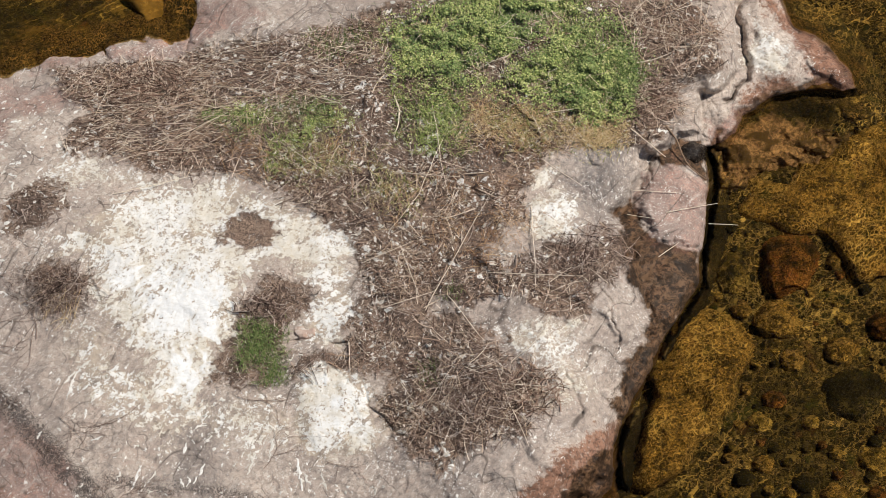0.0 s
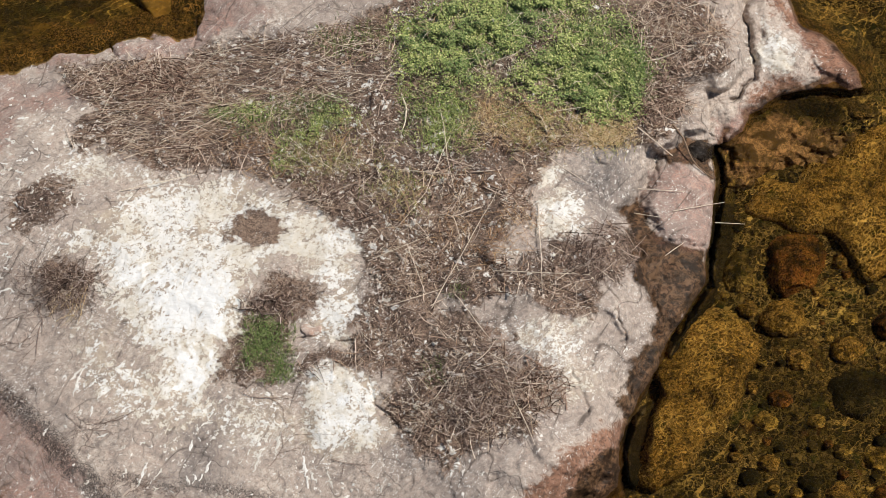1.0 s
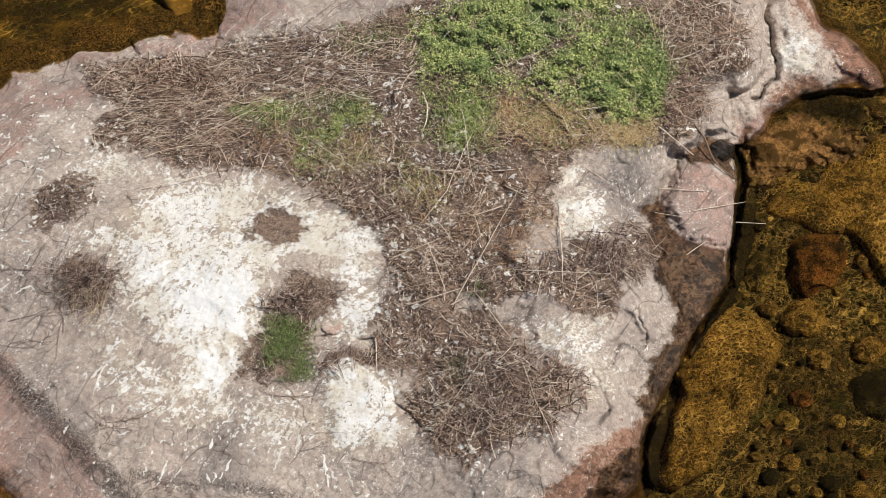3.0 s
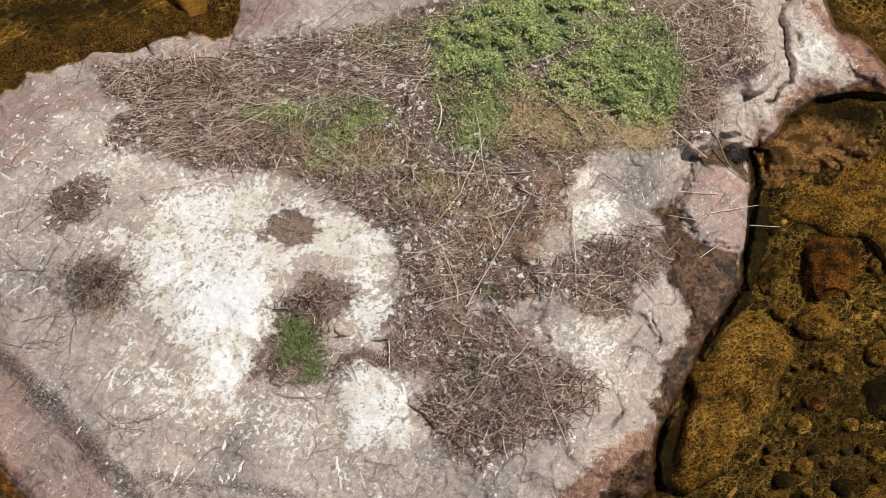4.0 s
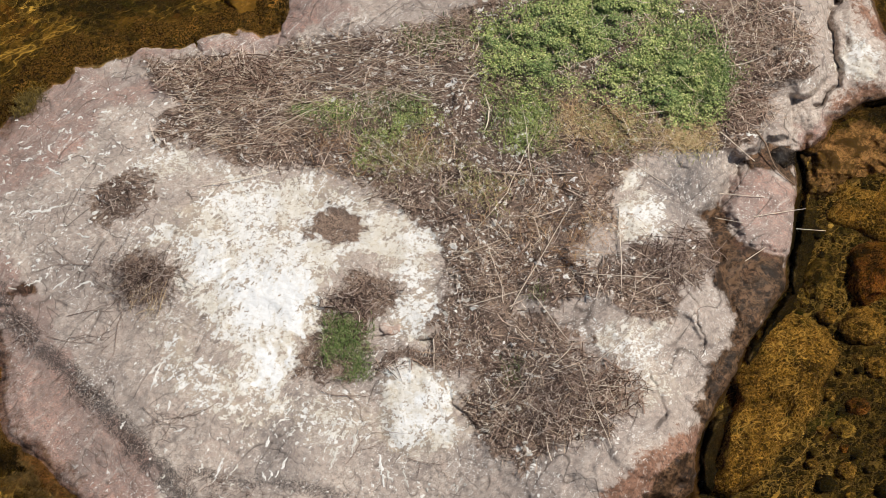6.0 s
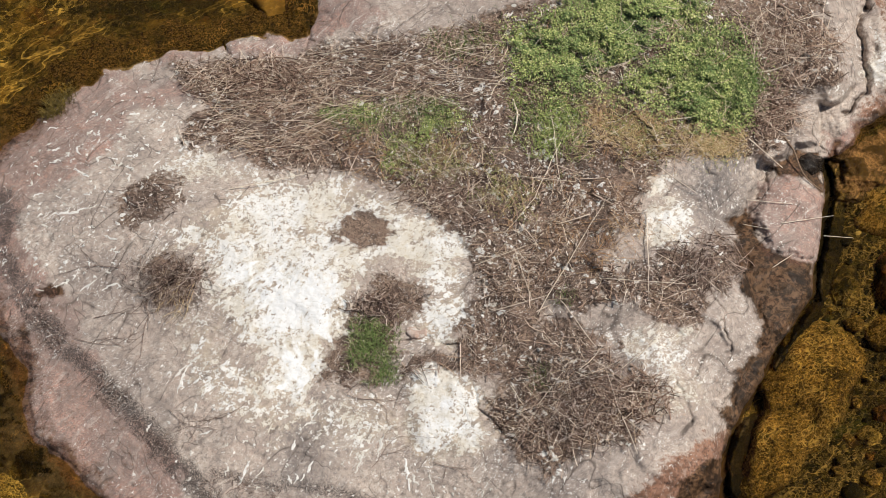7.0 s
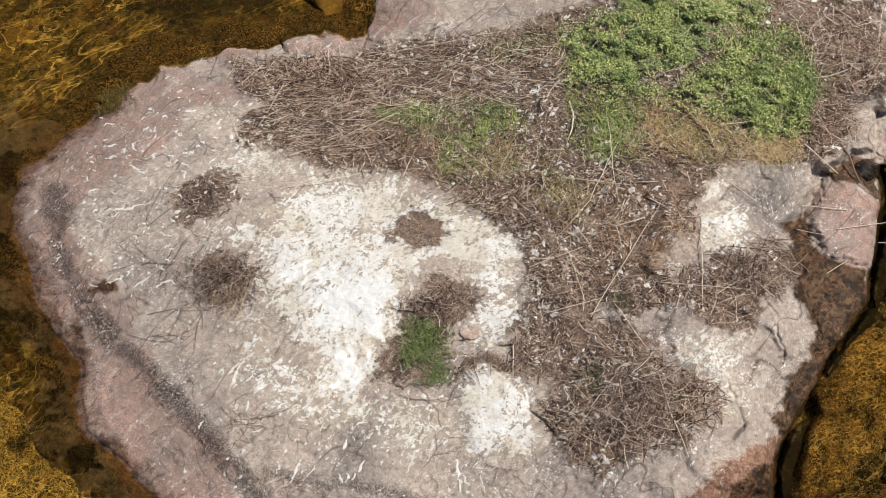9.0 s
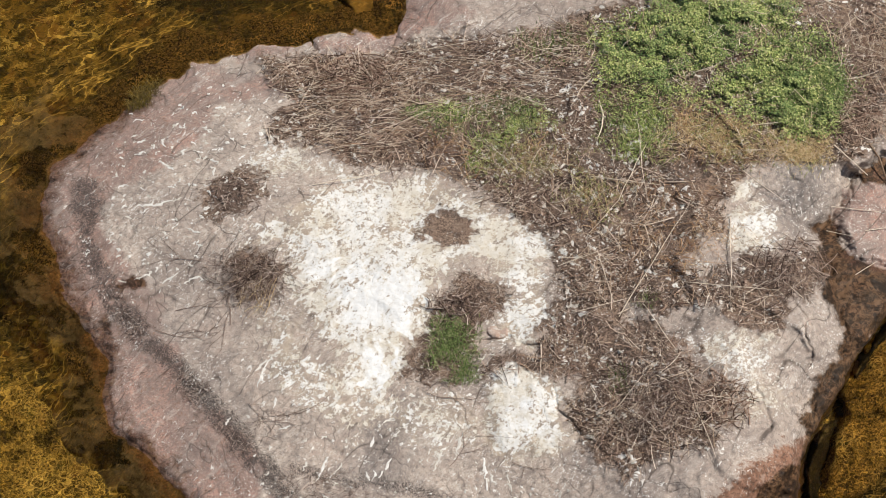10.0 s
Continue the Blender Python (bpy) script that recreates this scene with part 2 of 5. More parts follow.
LEDGES = [
    [(2.13, 0.09), (2.42, 0.13), (2.73, 0.01), (2.89, -0.03), (2.85, -0.47), (2.58, -0.98), (2.35, -1.17), (2.24, -0.78), (2.13, -0.39)],
    [(2.00, -1.56), (2.22, -1.35), (2.40, -1.21), (2.31, -1.68), (2.04, -2.33), (1.91, -2.18)],
    [(2.35, 1.45), (2.68, 1.76), (3.04, 1.73), (2.99, 0.89), (2.95, 0.01), (2.38, 0.09), (2.20, 0.57)],
    [(1.57, -3.08), (1.85, -2.89), (1.87, -3.23), (1.50, -3.53)],
]
SKIRT = [[(3.01, 1.96), (3.55, 2.38), (4.27, 2.51), (5.04, 2.30), (5.10, 1.76), (4.54, 1.34), (4.01, 0.98), (3.42, 0.73), (3.05, 0.73), (3.00, 1.14)]]
SHELF = [[(3.08, 1.60), (3.39, 1.70), (3.85, 1.88), (4.23, 1.76), (4.60, 1.50), (4.40, 1.14), (3.98, 0.80), (3.55, 0.70), (3.30, 0.90), (3.14, 1.06)]]
LICHEN = [(-6.30, 0.60), (-6.17, -0.12), (-5.94, -0.75), (-5.71, -1.09), (-5.39, -1.50), (-4.89, -2.09), (-4.41, -2.59), (-4.06, -3.02), (-3.59, -3.52), (-3.30, -4.09)]
LICHEN_LOW = [(-3.62, -3.14), (-3.12, -3.26), (-2.51, -3.30), (-2.01, -3.41)]
CRACKS = [
    [(-2.94, 3.01), (-2.74, 2.94), (-2.35, 3.02), (-2.04, 3.29)], [(-2.99, 2.76), (-2.93, 3.03), (-2.93, 3.32)], [(-3.84, 2.73), (-3.93, 2.90), (-3.99, 2.95)],
    [(3.53, 4.00), (3.43, 3.40), (3.44, 3.06), (3.51, 2.76), (3.47, 2.47), (3.33, 2.20), (3.25, 2.13)],
    [(3.01, 2.30), (2.95, 2.01), (2.97, 1.67), (3.06, 1.45), (3.04, 0.89), (2.98, 0.09)],
    [(-1.76, -1.36), (-1.60, -1.26), (-1.38, -1.24), (-1.22, -1.31), (-1.04, -1.29)],
    [(-1.40, -0.55), (-1.65, -0.51), (-1.72, -0.38), (-1.70, -0.22)]
] + [
    [(1.25, -1.41), (1.34, -1.60), (1.43, -1.95), (1.52, -2.21), (1.50, -2.48)],
    [(1.61, -0.43), (1.83, -0.63), (1.89, -1.02), (1.94, -1.25), (1.87, -1.64), (1.80, -1.95)],
    [(2.35, 1.34), (2.35, 0.89), (2.14, 0.73), (2.00, 0.51)],
    [(-0.86, -1.91), (-0.80, -2.17), (-0.54, -2.43), (-0.23, -2.79)],
]
LEAFY = [(-0.65, 3.27), (-0.32, 3.61), (-0.03, 4.09), (1.43, 4.18), (1.71, 3.49), (2.04, 3.14), (2.14, 2.63), (2.08, 2.01), (1.78, 1.84), (1.40, 2.13), (1.08, 2.26), (0.75, 2.38), (0.36, 2.47), (-0.03, 2.26), (-0.42, 2.51)]

# narrow cleft between the rock and the sunken slabs
CLEFT = [(3.01, 1.42), (3.05, 1.14), (3.05, 0.81), (3.01, 0.33), (2.92, -0.11), (2.87, -0.63), (2.64, -1.02), (2.39, -1.52), (2.27, -1.95), (2.04, -2.33), (1.91, -2.70), (1.90, -3.39)]
LEDGE_TOP = [(2.35, 1.10), (2.57, 1.22), (2.83, 1.12), (2.96, 0.88), (2.97, 0.33), (2.93, -0.01), (2.71, 0.02), (2.42, 0.14), (2.33, 0.33), (2.31, 0.73)]
# outline of the shaded recess below the outcrop, darkened in the rock colour
SHADE_POCKET = [(3.66, 2.0), (3.86, 2.18), (4.12, 2.23), (4.45, 2.21), (4.58, 2.05), (4.52, 1.78), (4.29, 1.65), (4.04, 1.73), (3.78, 1.84)]
RED_TAIL = [(4.52, 2.59), (4.93, 2.13), (4.88, 1.84), (4.57, 2.01), (4.42, 2.28)]
DOME = [(-1.35, -1.56), (-1.13, -1.72), (-0.95, -1.81), (-0.83, -2.08), (-0.8, -2.31), (-0.59, -2.49), (-0.67, -2.61), (-0.82, -2.86), (-0.97, -2.79), (-1.12, -2.75), (-1.33, -2.75), (-1.51, -2.64), (-1.6, -2.38), (-1.67, -1.94), (-1.59, -1.75)]
NORTHWEST = [(-5.80, 2.04), (-4.06, 2.23), (-4.51, 1.45), (-3.94, 0.75), (-4.77, -0.03), (-5.61, -1.20), (-6.03, -0.11), (-6.09, 1.02)]
SOUTH = [(-4.13, -1.57), (-2.47, -2.08), (-1.68, -2.79), (-0.36, -3.32), (-3.84, -3.54), (-4.19, -2.95)]

# ---------------------------------------------------------------- materials
class Nodes:
    """A short way to write node trees."""

    def __init__(self, name):
        self.mat = bpy.data.materials.new(name)
        self.mat.use_nodes = True
        self.tree = self.mat.node_tree
        self.bsdf = self.tree.nodes["Principled BSDF"]
        self.pos = self.node("ShaderNodeTexCoord").outputs["Object"]

    def node(self, kind, **values):
        n = self.tree.nodes.new(kind)
        for k, v in values.items():
            if k == "operation":
                n.operation = v
            elif k == "use_clamp":
                n.use_clamp = v
            elif k == "feature":
                n.feature = v
            elif k == "data_type":
                n.data_type = v
            elif k == "blend_type":
                n.blend_type = v
            elif k == "interpolation_type":
                n.interpolation_type = v
            elif k == "attribute_name":
                n.attribute_name = v
        return n

    def put(self, socket, value):
        if isinstance(value, bpy.types.NodeSocket):
            self.tree.links.new(value, socket)
        elif isinstance(value, tuple) and len(value) == 3 and socket.type == "RGBA":
            socket.default_value = (*value, 1)
        else:
            socket.default_value = value

    def noise(self, scale, detail=3.0, rough=0.55, warp=0.0, vector=None):
        n = self.node("ShaderNodeTexNoise")
        self.put(n.inputs["Vector"], vector or self.pos)
        for k, v in (("Scale", scale), ("Detail", detail), ("Roughness", rough), ("Distortion", warp)):
            n.inputs[k].default_value = v
        return n.outputs["Fac"]

    def voronoi(self, scale, feature="F1", out="Distance", vector=None, rand=1.0):
        n = self.node("ShaderNodeTexVoronoi", feature=feature)
        self.put(n.inputs["Vector"], vector or self.pos)
        n.inputs["Scale"].default_value, n.inputs["Randomness"].default_value = scale, rand
        return n.outputs[out]

    def warped(self, scale, amount):
        n = self.node("ShaderNodeTexNoise")
        self.put(n.inputs["Vector"], self.pos)
        n.inputs["Scale"].default_value, n.inputs["Detail"].default_value = scale, 2
        v = self.node("ShaderNodeVectorMath", operation="MULTIPLY_ADD")
        self.put(v.inputs[0], n.outputs["Color"])
        v.inputs[1].default_value = (amount, amount, amount)
        self.put(v.inputs[2], self.pos)
        return v.outputs[0]

    def stretched(self, sx, sy, sz, turn=0.0):
        """Coordinates turned, then stretched."""
        n = self.node("ShaderNodeMapping")
        self.put(n.inputs["Vector"], self.pos)
        if turn:
            r = self.node("ShaderNodeMapping")
            self.put(r.inputs["Vector"], self.pos)
            r.inputs["Rotation"].default_value = (0, 0, radians(turn))
            self.put(n.inputs["Vector"], r.outputs[0])
        n.inputs["Scale"].default_value = (sx, sy, sz)
        return n.outputs[0]

    def math(self, op, a, b=0.0, c=0.0, clamp=False):
        n = self.node("ShaderNodeMath", operation=op, use_clamp=clamp)
        for k, v in enumerate((a, b, c)):
            self.put(n.inputs[k], v)
        return n.outputs[0]

    def ramp(self, x, low, high, to_low=0.0, to_high=1.0):
        n = self.node("ShaderNodeMapRange", interpolation_type="SMOOTHSTEP")
        for k, v in (("Value", x), ("From Min", low), ("From Max", high), ("To Min", to_low), ("To Max", to_high)):
            self.put(n.inputs[k], v)
        return n.outputs[0]

    def mix(self, fac, a, b, blend="MIX"):
        n = self.node("ShaderNodeMix", data_type="RGBA", blend_type=blend)
        self.put(n.inputs[0], fac)
        self.put(n.inputs[6], a)
        self.put(n.inputs[7], b)
        return n.outputs[2]

    def strand(self, scale, width, vector):
        """Sinuous threads with a soft fringe."""
        off = self.math("ABSOLUTE", self.math("SUBTRACT", self.noise(scale, 1.5, 0.4, 0.3, vector=vector), 0.5))
        core = self.ramp(off, 0.0, width, 1.0, 0.0)
        fringe = self.ramp(off, 0.0, width * 2.4, 1.0, 0.0)
        return self.math("ADD", self.math("MULTIPLY", core, 0.75), self.math("MULTIPLY", fringe, 0.25))

    def caustic_net(self, scale):
        """Painted net of bright caustic lines: three sizes and cells, strong in places."""
        a = self.strand(4.2 * scale, 0.013, self.stretched(0.6, 1.4, 1.0, -48))
        b = self.strand(8.0 * scale, 0.016, self.stretched(0.75, 1.25, 1.3, -30))
        c = self.strand(17.0 * scale, 0.026, self.stretched(0.8, 1.2, 1.0, 15))
        cells = self.ramp(self.voronoi(10.5 * scale, "DISTANCE_TO_EDGE", vector=self.warped(5.0, 0.10)), 0.0, 0.065, 0.62, 0.0)
        cells = self.math("MULTIPLY", cells, self.ramp(self.noise(1.9, 4, 0.6), 0.42, 0.60))
        a = self.math("MULTIPLY", a, self.ramp(self.noise(1.6, 3), 0.40, 0.62))
        b = self.math("MULTIPLY", b, self.ramp(self.noise(2.9, 2), 0.36, 0.62, 0.0, 0.85))
        c = self.math("MULTIPLY", c, self.ramp(self.noise(3.7, 2), 0.38, 0.62, 0.0, 0.5))
        return self.math("MAXIMUM", self.math("MAXIMUM", a, b), self.math("MAXIMUM", c, cells))

    def caustic_streaks(self):
        """Long caustic streaks, painted as bright lines that all trail one way."""
        a = self.strand(3.4, 0.019, self.stretched(0.38, 1.35, 1.0, -36))
        b = self.strand(6.2, 0.020, self.stretched(0.45, 1.25, 1.0, -28))
        c = self.strand(4.2, 0.017, self.stretched(0.55, 1.2, 1.0, -58))
        a = self.math("MULTIPLY", a, self.ramp(self.noise(1.1, 3), 0.38, 0.60))
        b = self.math("MULTIPLY", b, self.ramp(self.noise(1.9, 3), 0.40, 0.62, 0.0, 0.8))
        c = self.math("MULTIPLY", c, self.ramp(self.noise(1.5, 3), 0.44, 0.64, 0.0, 0.8))
        return self.math("MAXIMUM", self.math("MAXIMUM", a, b), c)

    def layer(self, name):
        n = self.node("ShaderNodeAttribute", attribute_name=name)
        sep = self.node("ShaderNodeSeparateColor")
        self.put(sep.inputs[0], n.outputs["Color"])
        return sep.outputs[0], sep.outputs[1], sep.outputs[2], n.outputs["Alpha"]

    def bump(self, height, strength, distance):
        n = self.node("ShaderNodeBump")
        self.put(n.inputs["Height"], height)
        n.inputs["Strength"].default_value, n.inputs["Distance"].default_value = strength, distance
        self.put(self.bsdf.inputs["Normal"], n.outputs[0])

    def done(self, colour, rough):
        self.put(self.bsdf.inputs["Base Color"], colour)
        self.put(self.bsdf.inputs["Roughness"], rough)
        return self.mat


BOTTOM = ((0.50, 0.37, 0.17), (0.062, 0.044, 0.021), (0.010, 0.009, 0.006), 0.5, 1.0, (0.56, 0.42, 0.16))


def algae_colour(n, strand, mat_light, mat_dark, cover=0.5, scale=1.0, west_caustic=None):
    """Stony bottom under a felt of filamentous algae, sun caustics painted on; to the west, if asked, long golden
    streaks.
    """
    big = n.noise(1.1, 4, 0.6)
    mid = n.noise(5, 5, 0.65)
    felt = n.mix(n.ramp(mid, 0.38, 0.62), mat_dark, mat_light)
    felt = n.mix(n.ramp(n.noise(16, 5, 0.7, 0.9), 0.50, 0.62, 0.0, 0.7), felt, n.mix(0.35, mat_light, strand))
    felt = n.mix(n.ramp(big, cover - 0.08, cover + 0.1), n.mix(0.75, felt, (0.014, 0.012, 0.008)), felt)
    felt = n.mix(n.ramp(n.noise(40, 5, 0.75, 1.0), 0.46, 0.58, 0.8, 0.0), felt, (0.005, 0.004, 0.003))
    felt = n.mix(n.ramp(n.noise(2.3, 3), 0.62, 0.72, 0.0, 0.5), felt, (0.07, 0.028, 0.012))
    felt = n.mix(n.ramp(n.noise(3.1, 4), 0.58, 0.7, 0.0, 0.5), felt, (0.022, 0.03, 0.010))
    # sunlight focused by ripples, painted into the bottom's colour as bright lines
    caustic_web = n.caustic_net(scale)
    caustic_web = n.math("MULTIPLY", caustic_web, n.ramp(big, cover - 0.18, cover + 0.12, 0.35, 1.0))
    if west_caustic:
        split = n.node("ShaderNodeSeparateXYZ")
        n.put(split.inputs[0], n.pos)
        side = n.ramp(split.outputs[0], -1.5, 1.5)
        long = n.math("MULTIPLY", n.caustic_streaks(), n.math("SUBTRACT", 1.0, side))
        caustic_web = n.math("MAXIMUM", n.math("MULTIPLY", caustic_web, n.ramp(split.outputs[0], -1.5, 1.5, 0.3, 1.0)), long)
        strand = n.mix(side, west_caustic, strand)
        gold = n.mix(n.ramp(n.noise(7, 5, 0.65, 0.8), 0.42, 0.60), (0.030, 0.022, 0.009), (0.135, 0.088, 0.028))
        felt = n.mix(n.math("MULTIPLY", n.math("SUBTRACT", 1.0, side), n.ramp(n.noise(0.75, 4, 0.6, 0.4), 0.40, 0.58)), felt, gold)
        felt = n.mix(n.math("MULTIPLY", n.math("SUBTRACT", 1.0, side), n.ramp(n.noise(2.1, 4, 0.6, 0.7), 0.55, 0.66, 0.0, 0.5)), felt, (0.10, 0.040, 0.012))
        felt = n.mix(n.ramp(n.noise(13, 4, 0.65, 0.9, vector=n.stretched(0.5, 1.3, 1.0, -36)), 0.50, 0.38, 0.0, 0.75), felt, (0.010, 0.009, 0.006))
    caustic_web = n.math("MULTIPLY", caustic_web, n.ramp(n.noise(0.8, 4, 0.62, 0.3), 0.38, 0.58, 0.35, 1.0))
    return n.mix(n.math("MULTIPLY", caustic_web, 0.85), felt, strand), caustic_web, mid


def algae_material(name, *look_of):
    n = Nodes(name)
    c, caustic_web, mid = algae_colour(n, *look_of)
    n.bsdf.inputs["Specular IOR Level"].default_value = 0.02
    n.bump(n.math("ADD", n.math("MULTIPLY", mid, 0.6), n.math("ADD", caustic_web, n.math("MULTIPLY", n.noise(45, 3), 0.5))), 0.8, 0.03)
    return n.done(c, 0.9)


def rock_material():
    n = Nodes("weathered_granite")
    soil, guano, pink, lichen = n.layer("cover")
    wet, patchy, grey, algae = n.layer("wear")
    gap, shelf, red, _ = n.layer("deep")
    big, mid, fine = n.noise(1.3, 4), n.noise(7, 5, 0.6), n.noise(45, 4, 0.65)
    grit = n.noise(160, 2)
    base = n.mix(n.ramp(big, 0.35, 0.68), (0.455, 0.368, 0.302), (0.318, 0.254, 0.212))
    base = n.mix(n.ramp(mid, 0.45, 0.75), base, (0.42, 0.31, 0.25))
    blot = n.noise(22, 6, 0.72, 0.7)
    base = n.mix(n.ramp(blot, 0.51, 0.59, 0.0, 0.85), base, (0.195, 0.158, 0.135))
    base = n.mix(n.ramp(n.noise(17, 5, 0.7, 0.5), 0.51, 0.62, 0.0, 0.75), base, (0.61, 0.53, 0.45))
    drip = n.noise(9, 5, 0.65, 0.4, vector=n.stretched(2.6, 0.7, 0.7))
    base = n.mix(n.ramp(drip, 0.54, 0.68, 0.0, 0.6), base, (0.27, 0.215, 0.185))
    base = n.mix(n.math("MULTIPLY", n.math("MULTIPLY", grey, 0.85), n.ramp(mid, 0.3, 0.6), clamp=True), base, (0.155, 0.142, 0.138))
    pinkness = n.ramp(n.math("ADD", pink, n.math("MULTIPLY", n.math("SUBTRACT", mid, 0.5), 0.9)), 0.35, 0.7)
    base = n.mix(n.math("MULTIPLY", pinkness, 0.2), base, (0.18, 0.125, 0.11))
    base = n.mix(n.math("MULTIPLY", pinkness, n.ramp(blot, 0.42, 0.62, 0.97, 0.6)), base, n.mix(n.ramp(fine, 0.35, 0.7), n.mix(n.ramp(n.noise(3.4, 5, 0.65, 0.5), 0.40, 0.60), (0.46, 0.222, 0.158), (0.29, 0.17, 0.138)), (0.17, 0.098, 0.08)))
    base = n.mix(n.math("MULTIPLY", pinkness, n.ramp(n.noise(4.2, 5, 0.68, 0.7), 0.44, 0.60, 0.0, 0.72)), base, (0.21, 0.132, 0.108))
    base = n.mix(n.ramp(fine, 0.55, 0.8), base, n.mix(0.55, base, (0.17, 0.14, 0.125)))
    base = n.mix(n.ramp(grit, 0.3, 0.7, 0.0, 0.35), base, (0.57, 0.50, 0.44))
    slant = n.node("ShaderNodeMapping")
    n.put(slant.inputs["Vector"], n.warped(1.2, 0.35))
    slant.inputs["Rotation"].default_value = (0, 0, radians(-48))
    ribs = n.node("ShaderNodeMapping")
    n.put(ribs.inputs["Vector"], slant.outputs[0])
    ribs.inputs["Scale"].default_value = (0.22, 1.5, 1.0)
    streak = n.noise(6.5, 5, 0.62, 0.3, vector=ribs.outputs[0])
    base = n.mix(n.ramp(streak, 0.54, 0.66, 0.0, 0.55), base, (0.205, 0.168, 0.148))
    base = n.mix(n.ramp(streak, 0.44, 0.34, 0.0, 0.5), base, (0.52, 0.455, 0.40))
    base = n.mix(n.ramp(n.noise(62, 3, 0.6, 0.5), 0.60, 0.68, 0.0, 0.7), base, (0.13, 0.10, 0.085))
    base = n.mix(n.ramp(n.noise(55, 3, 0.6, 0.4), 0.60, 0.67, 0.0, 0.55), base, (0.66, 0.60, 0.53))
    # hairline cracks and dead rootlets pressed on the stone
    hair = n.ramp(n.voronoi(2.6, "DISTANCE_TO_EDGE", vector=n.warped(5, 0.16)), 0.0, 0.014, 1.0, 0.0)
    hair = n.math("MULTIPLY", hair, n.ramp(n.noise(2.2, 2), 0.5, 0.6))
    base = n.mix(n.math("MULTIPLY", hair, 0.75), base, (0.09, 0.07, 0.06))
    vein = n.math("MULTIPLY", n.strand(2.6, 0.016, n.warped(7, 0.14)), n.ramp(n.noise(1.9, 3), 0.42, 0.6))
    base = n.mix(n.math("MULTIPLY", vein, 0.42), base, (0.13, 0.10, 0.085))
    base = n.mix(n.ramp(n.noise(0.9, 4, 0.6, 0.3), 0.42, 0.62, 0.0, 0.40), base, (0.27, 0.220, 0.192))
    base = n.mix(n.ramp(n.noise(2.7, 5, 0.62, 0.6), 0.50, 0.66, 0.0, 0.36), base, (0.21, 0.170, 0.148))
    rift = n.math("MULTIPLY", n.strand(1.5, 0.011, n.stretched(0.55, 1.5, 1.0, -62)), n.ramp(n.noise(1.4, 3), 0.40, 0.55))
    rift = n.math("MAXIMUM", rift, n.math("MULTIPLY", n.strand(3.2, 0.014, n.stretched(1.3, 0.7, 1.0, -25)), n.ramp(n.noise(1.8, 3), 0.48, 0.60, 0.0, 0.8)))
    base = n.mix(n.math("MULTIPLY", rift, 0.8), base, (0.085, 0.066, 0.056))
    base = n.mix(n.math("MULTIPLY", n.math("MULTIPLY", grey, 0.6), n.ramp(n.math("ADD", n.math("MULTIPLY", drip, 0.4), n.math("MULTIPLY", blot, 0.6)), 0.43, 0.56), clamp=True), base, (0.11, 0.099, 0.094))
    rusty = n.ramp(n.math("ADD", red, n.math("MULTIPLY", n.math("SUBTRACT", blot, 0.5), 1.7)), 0.3, 0.7)
    rust = n.mix(n.ramp(n.noise(5, 5, 0.65, 0.5), 0.40, 0.60), (0.285, 0.148, 0.096), (0.16, 0.080, 0.050))
    rust = n.mix(n.ramp(n.noise(30, 5, 0.7, 0.6), 0.50, 0.60, 0.0, 0.75), rust, (0.075, 0.045, 0.034))
    rust = n.mix(n.ramp(n.noise(13, 5, 0.7, 0.5), 0.54, 0.64, 0.0, 0.6), rust, (0.38, 0.27, 0.21))
    base = n.mix(n.math("MULTIPLY", rusty, 0.93), base, rust)
    # dark lichen band above the splash line
    twiggy = n.noise(30, 6, 0.8, 2.2)
    lich = n.math("MULTIPLY", n.ramp(n.math("ADD", twiggy, n.math("MULTIPLY", lichen, 0.10)), 0.52, 0.58), n.ramp(n.math("ADD", lichen, n.math("MULTIPLY", n.math("SUBTRACT", mid, 0.5), 0.9)), 0.12, 0.45))
    base = n.mix(n.math("MULTIPLY", n.ramp(lichen, 0.2, 0.8), 0.12), base, (0.15, 0.125, 0.115))
    base = n.mix(n.math("MULTIPLY", n.math("MULTIPLY", lich, n.ramp(n.noise(5.5, 4, 0.65, 0.6), 0.28, 0.46)), 0.9), base, (0.062, 0.050, 0.045))
    # droppings: broad crust, patchy wash, single splashes
    turned = n.node("ShaderNodeMapping")
    n.put(turned.inputs["Vector"], n.pos)
    turned.inputs["Rotation"].default_value = (0, 0, radians(-62))
    flow = n.node("ShaderNodeMapping")
    n.put(flow.inputs["Vector"], turned.outputs[0])
    flow.inputs["Scale"].default_value = (0.7, 1.35, 1.0)
    crusty = n.noise(10, 6, 0.68, 0.5, vector=flow.outputs[0])
    flake = n.noise(27, 4, 0.62, 0.7)
    crust = n.math("ADD", guano, n.math("MULTIPLY", n.math("SUBTRACT", crusty, 0.5), 1.7))
    crust = n.math("ADD", crust, n.math("MULTIPLY", n.math("SUBTRACT", flake, 0.5), 1.3))
    crust = n.math("ADD", crust, n.math("MULTIPLY", n.math("SUBTRACT", n.noise(13, 4, 0.6, 0.9), 0.5), 1.2))
    crust = n.math("SUBTRACT", crust, n.ramp(n.noise(2.0, 5, 0.65, 0.6), 0.50, 0.66, 0.0, 0.30))
    crust = n.ramp(crust, 0.47, 0.60)
    stain = n.ramp(n.math("ADD", guano, n.math("MULTIPLY", n.math("SUBTRACT", crusty, 0.5), 1.0)), 0.25, 0.6)
    base = n.mix(n.math("MULTIPLY", stain, 0.75), base, n.mix(n.ramp(mid, 0.4, 0.62), (0.46, 0.375, 0.285), (0.31, 0.255, 0.205)))
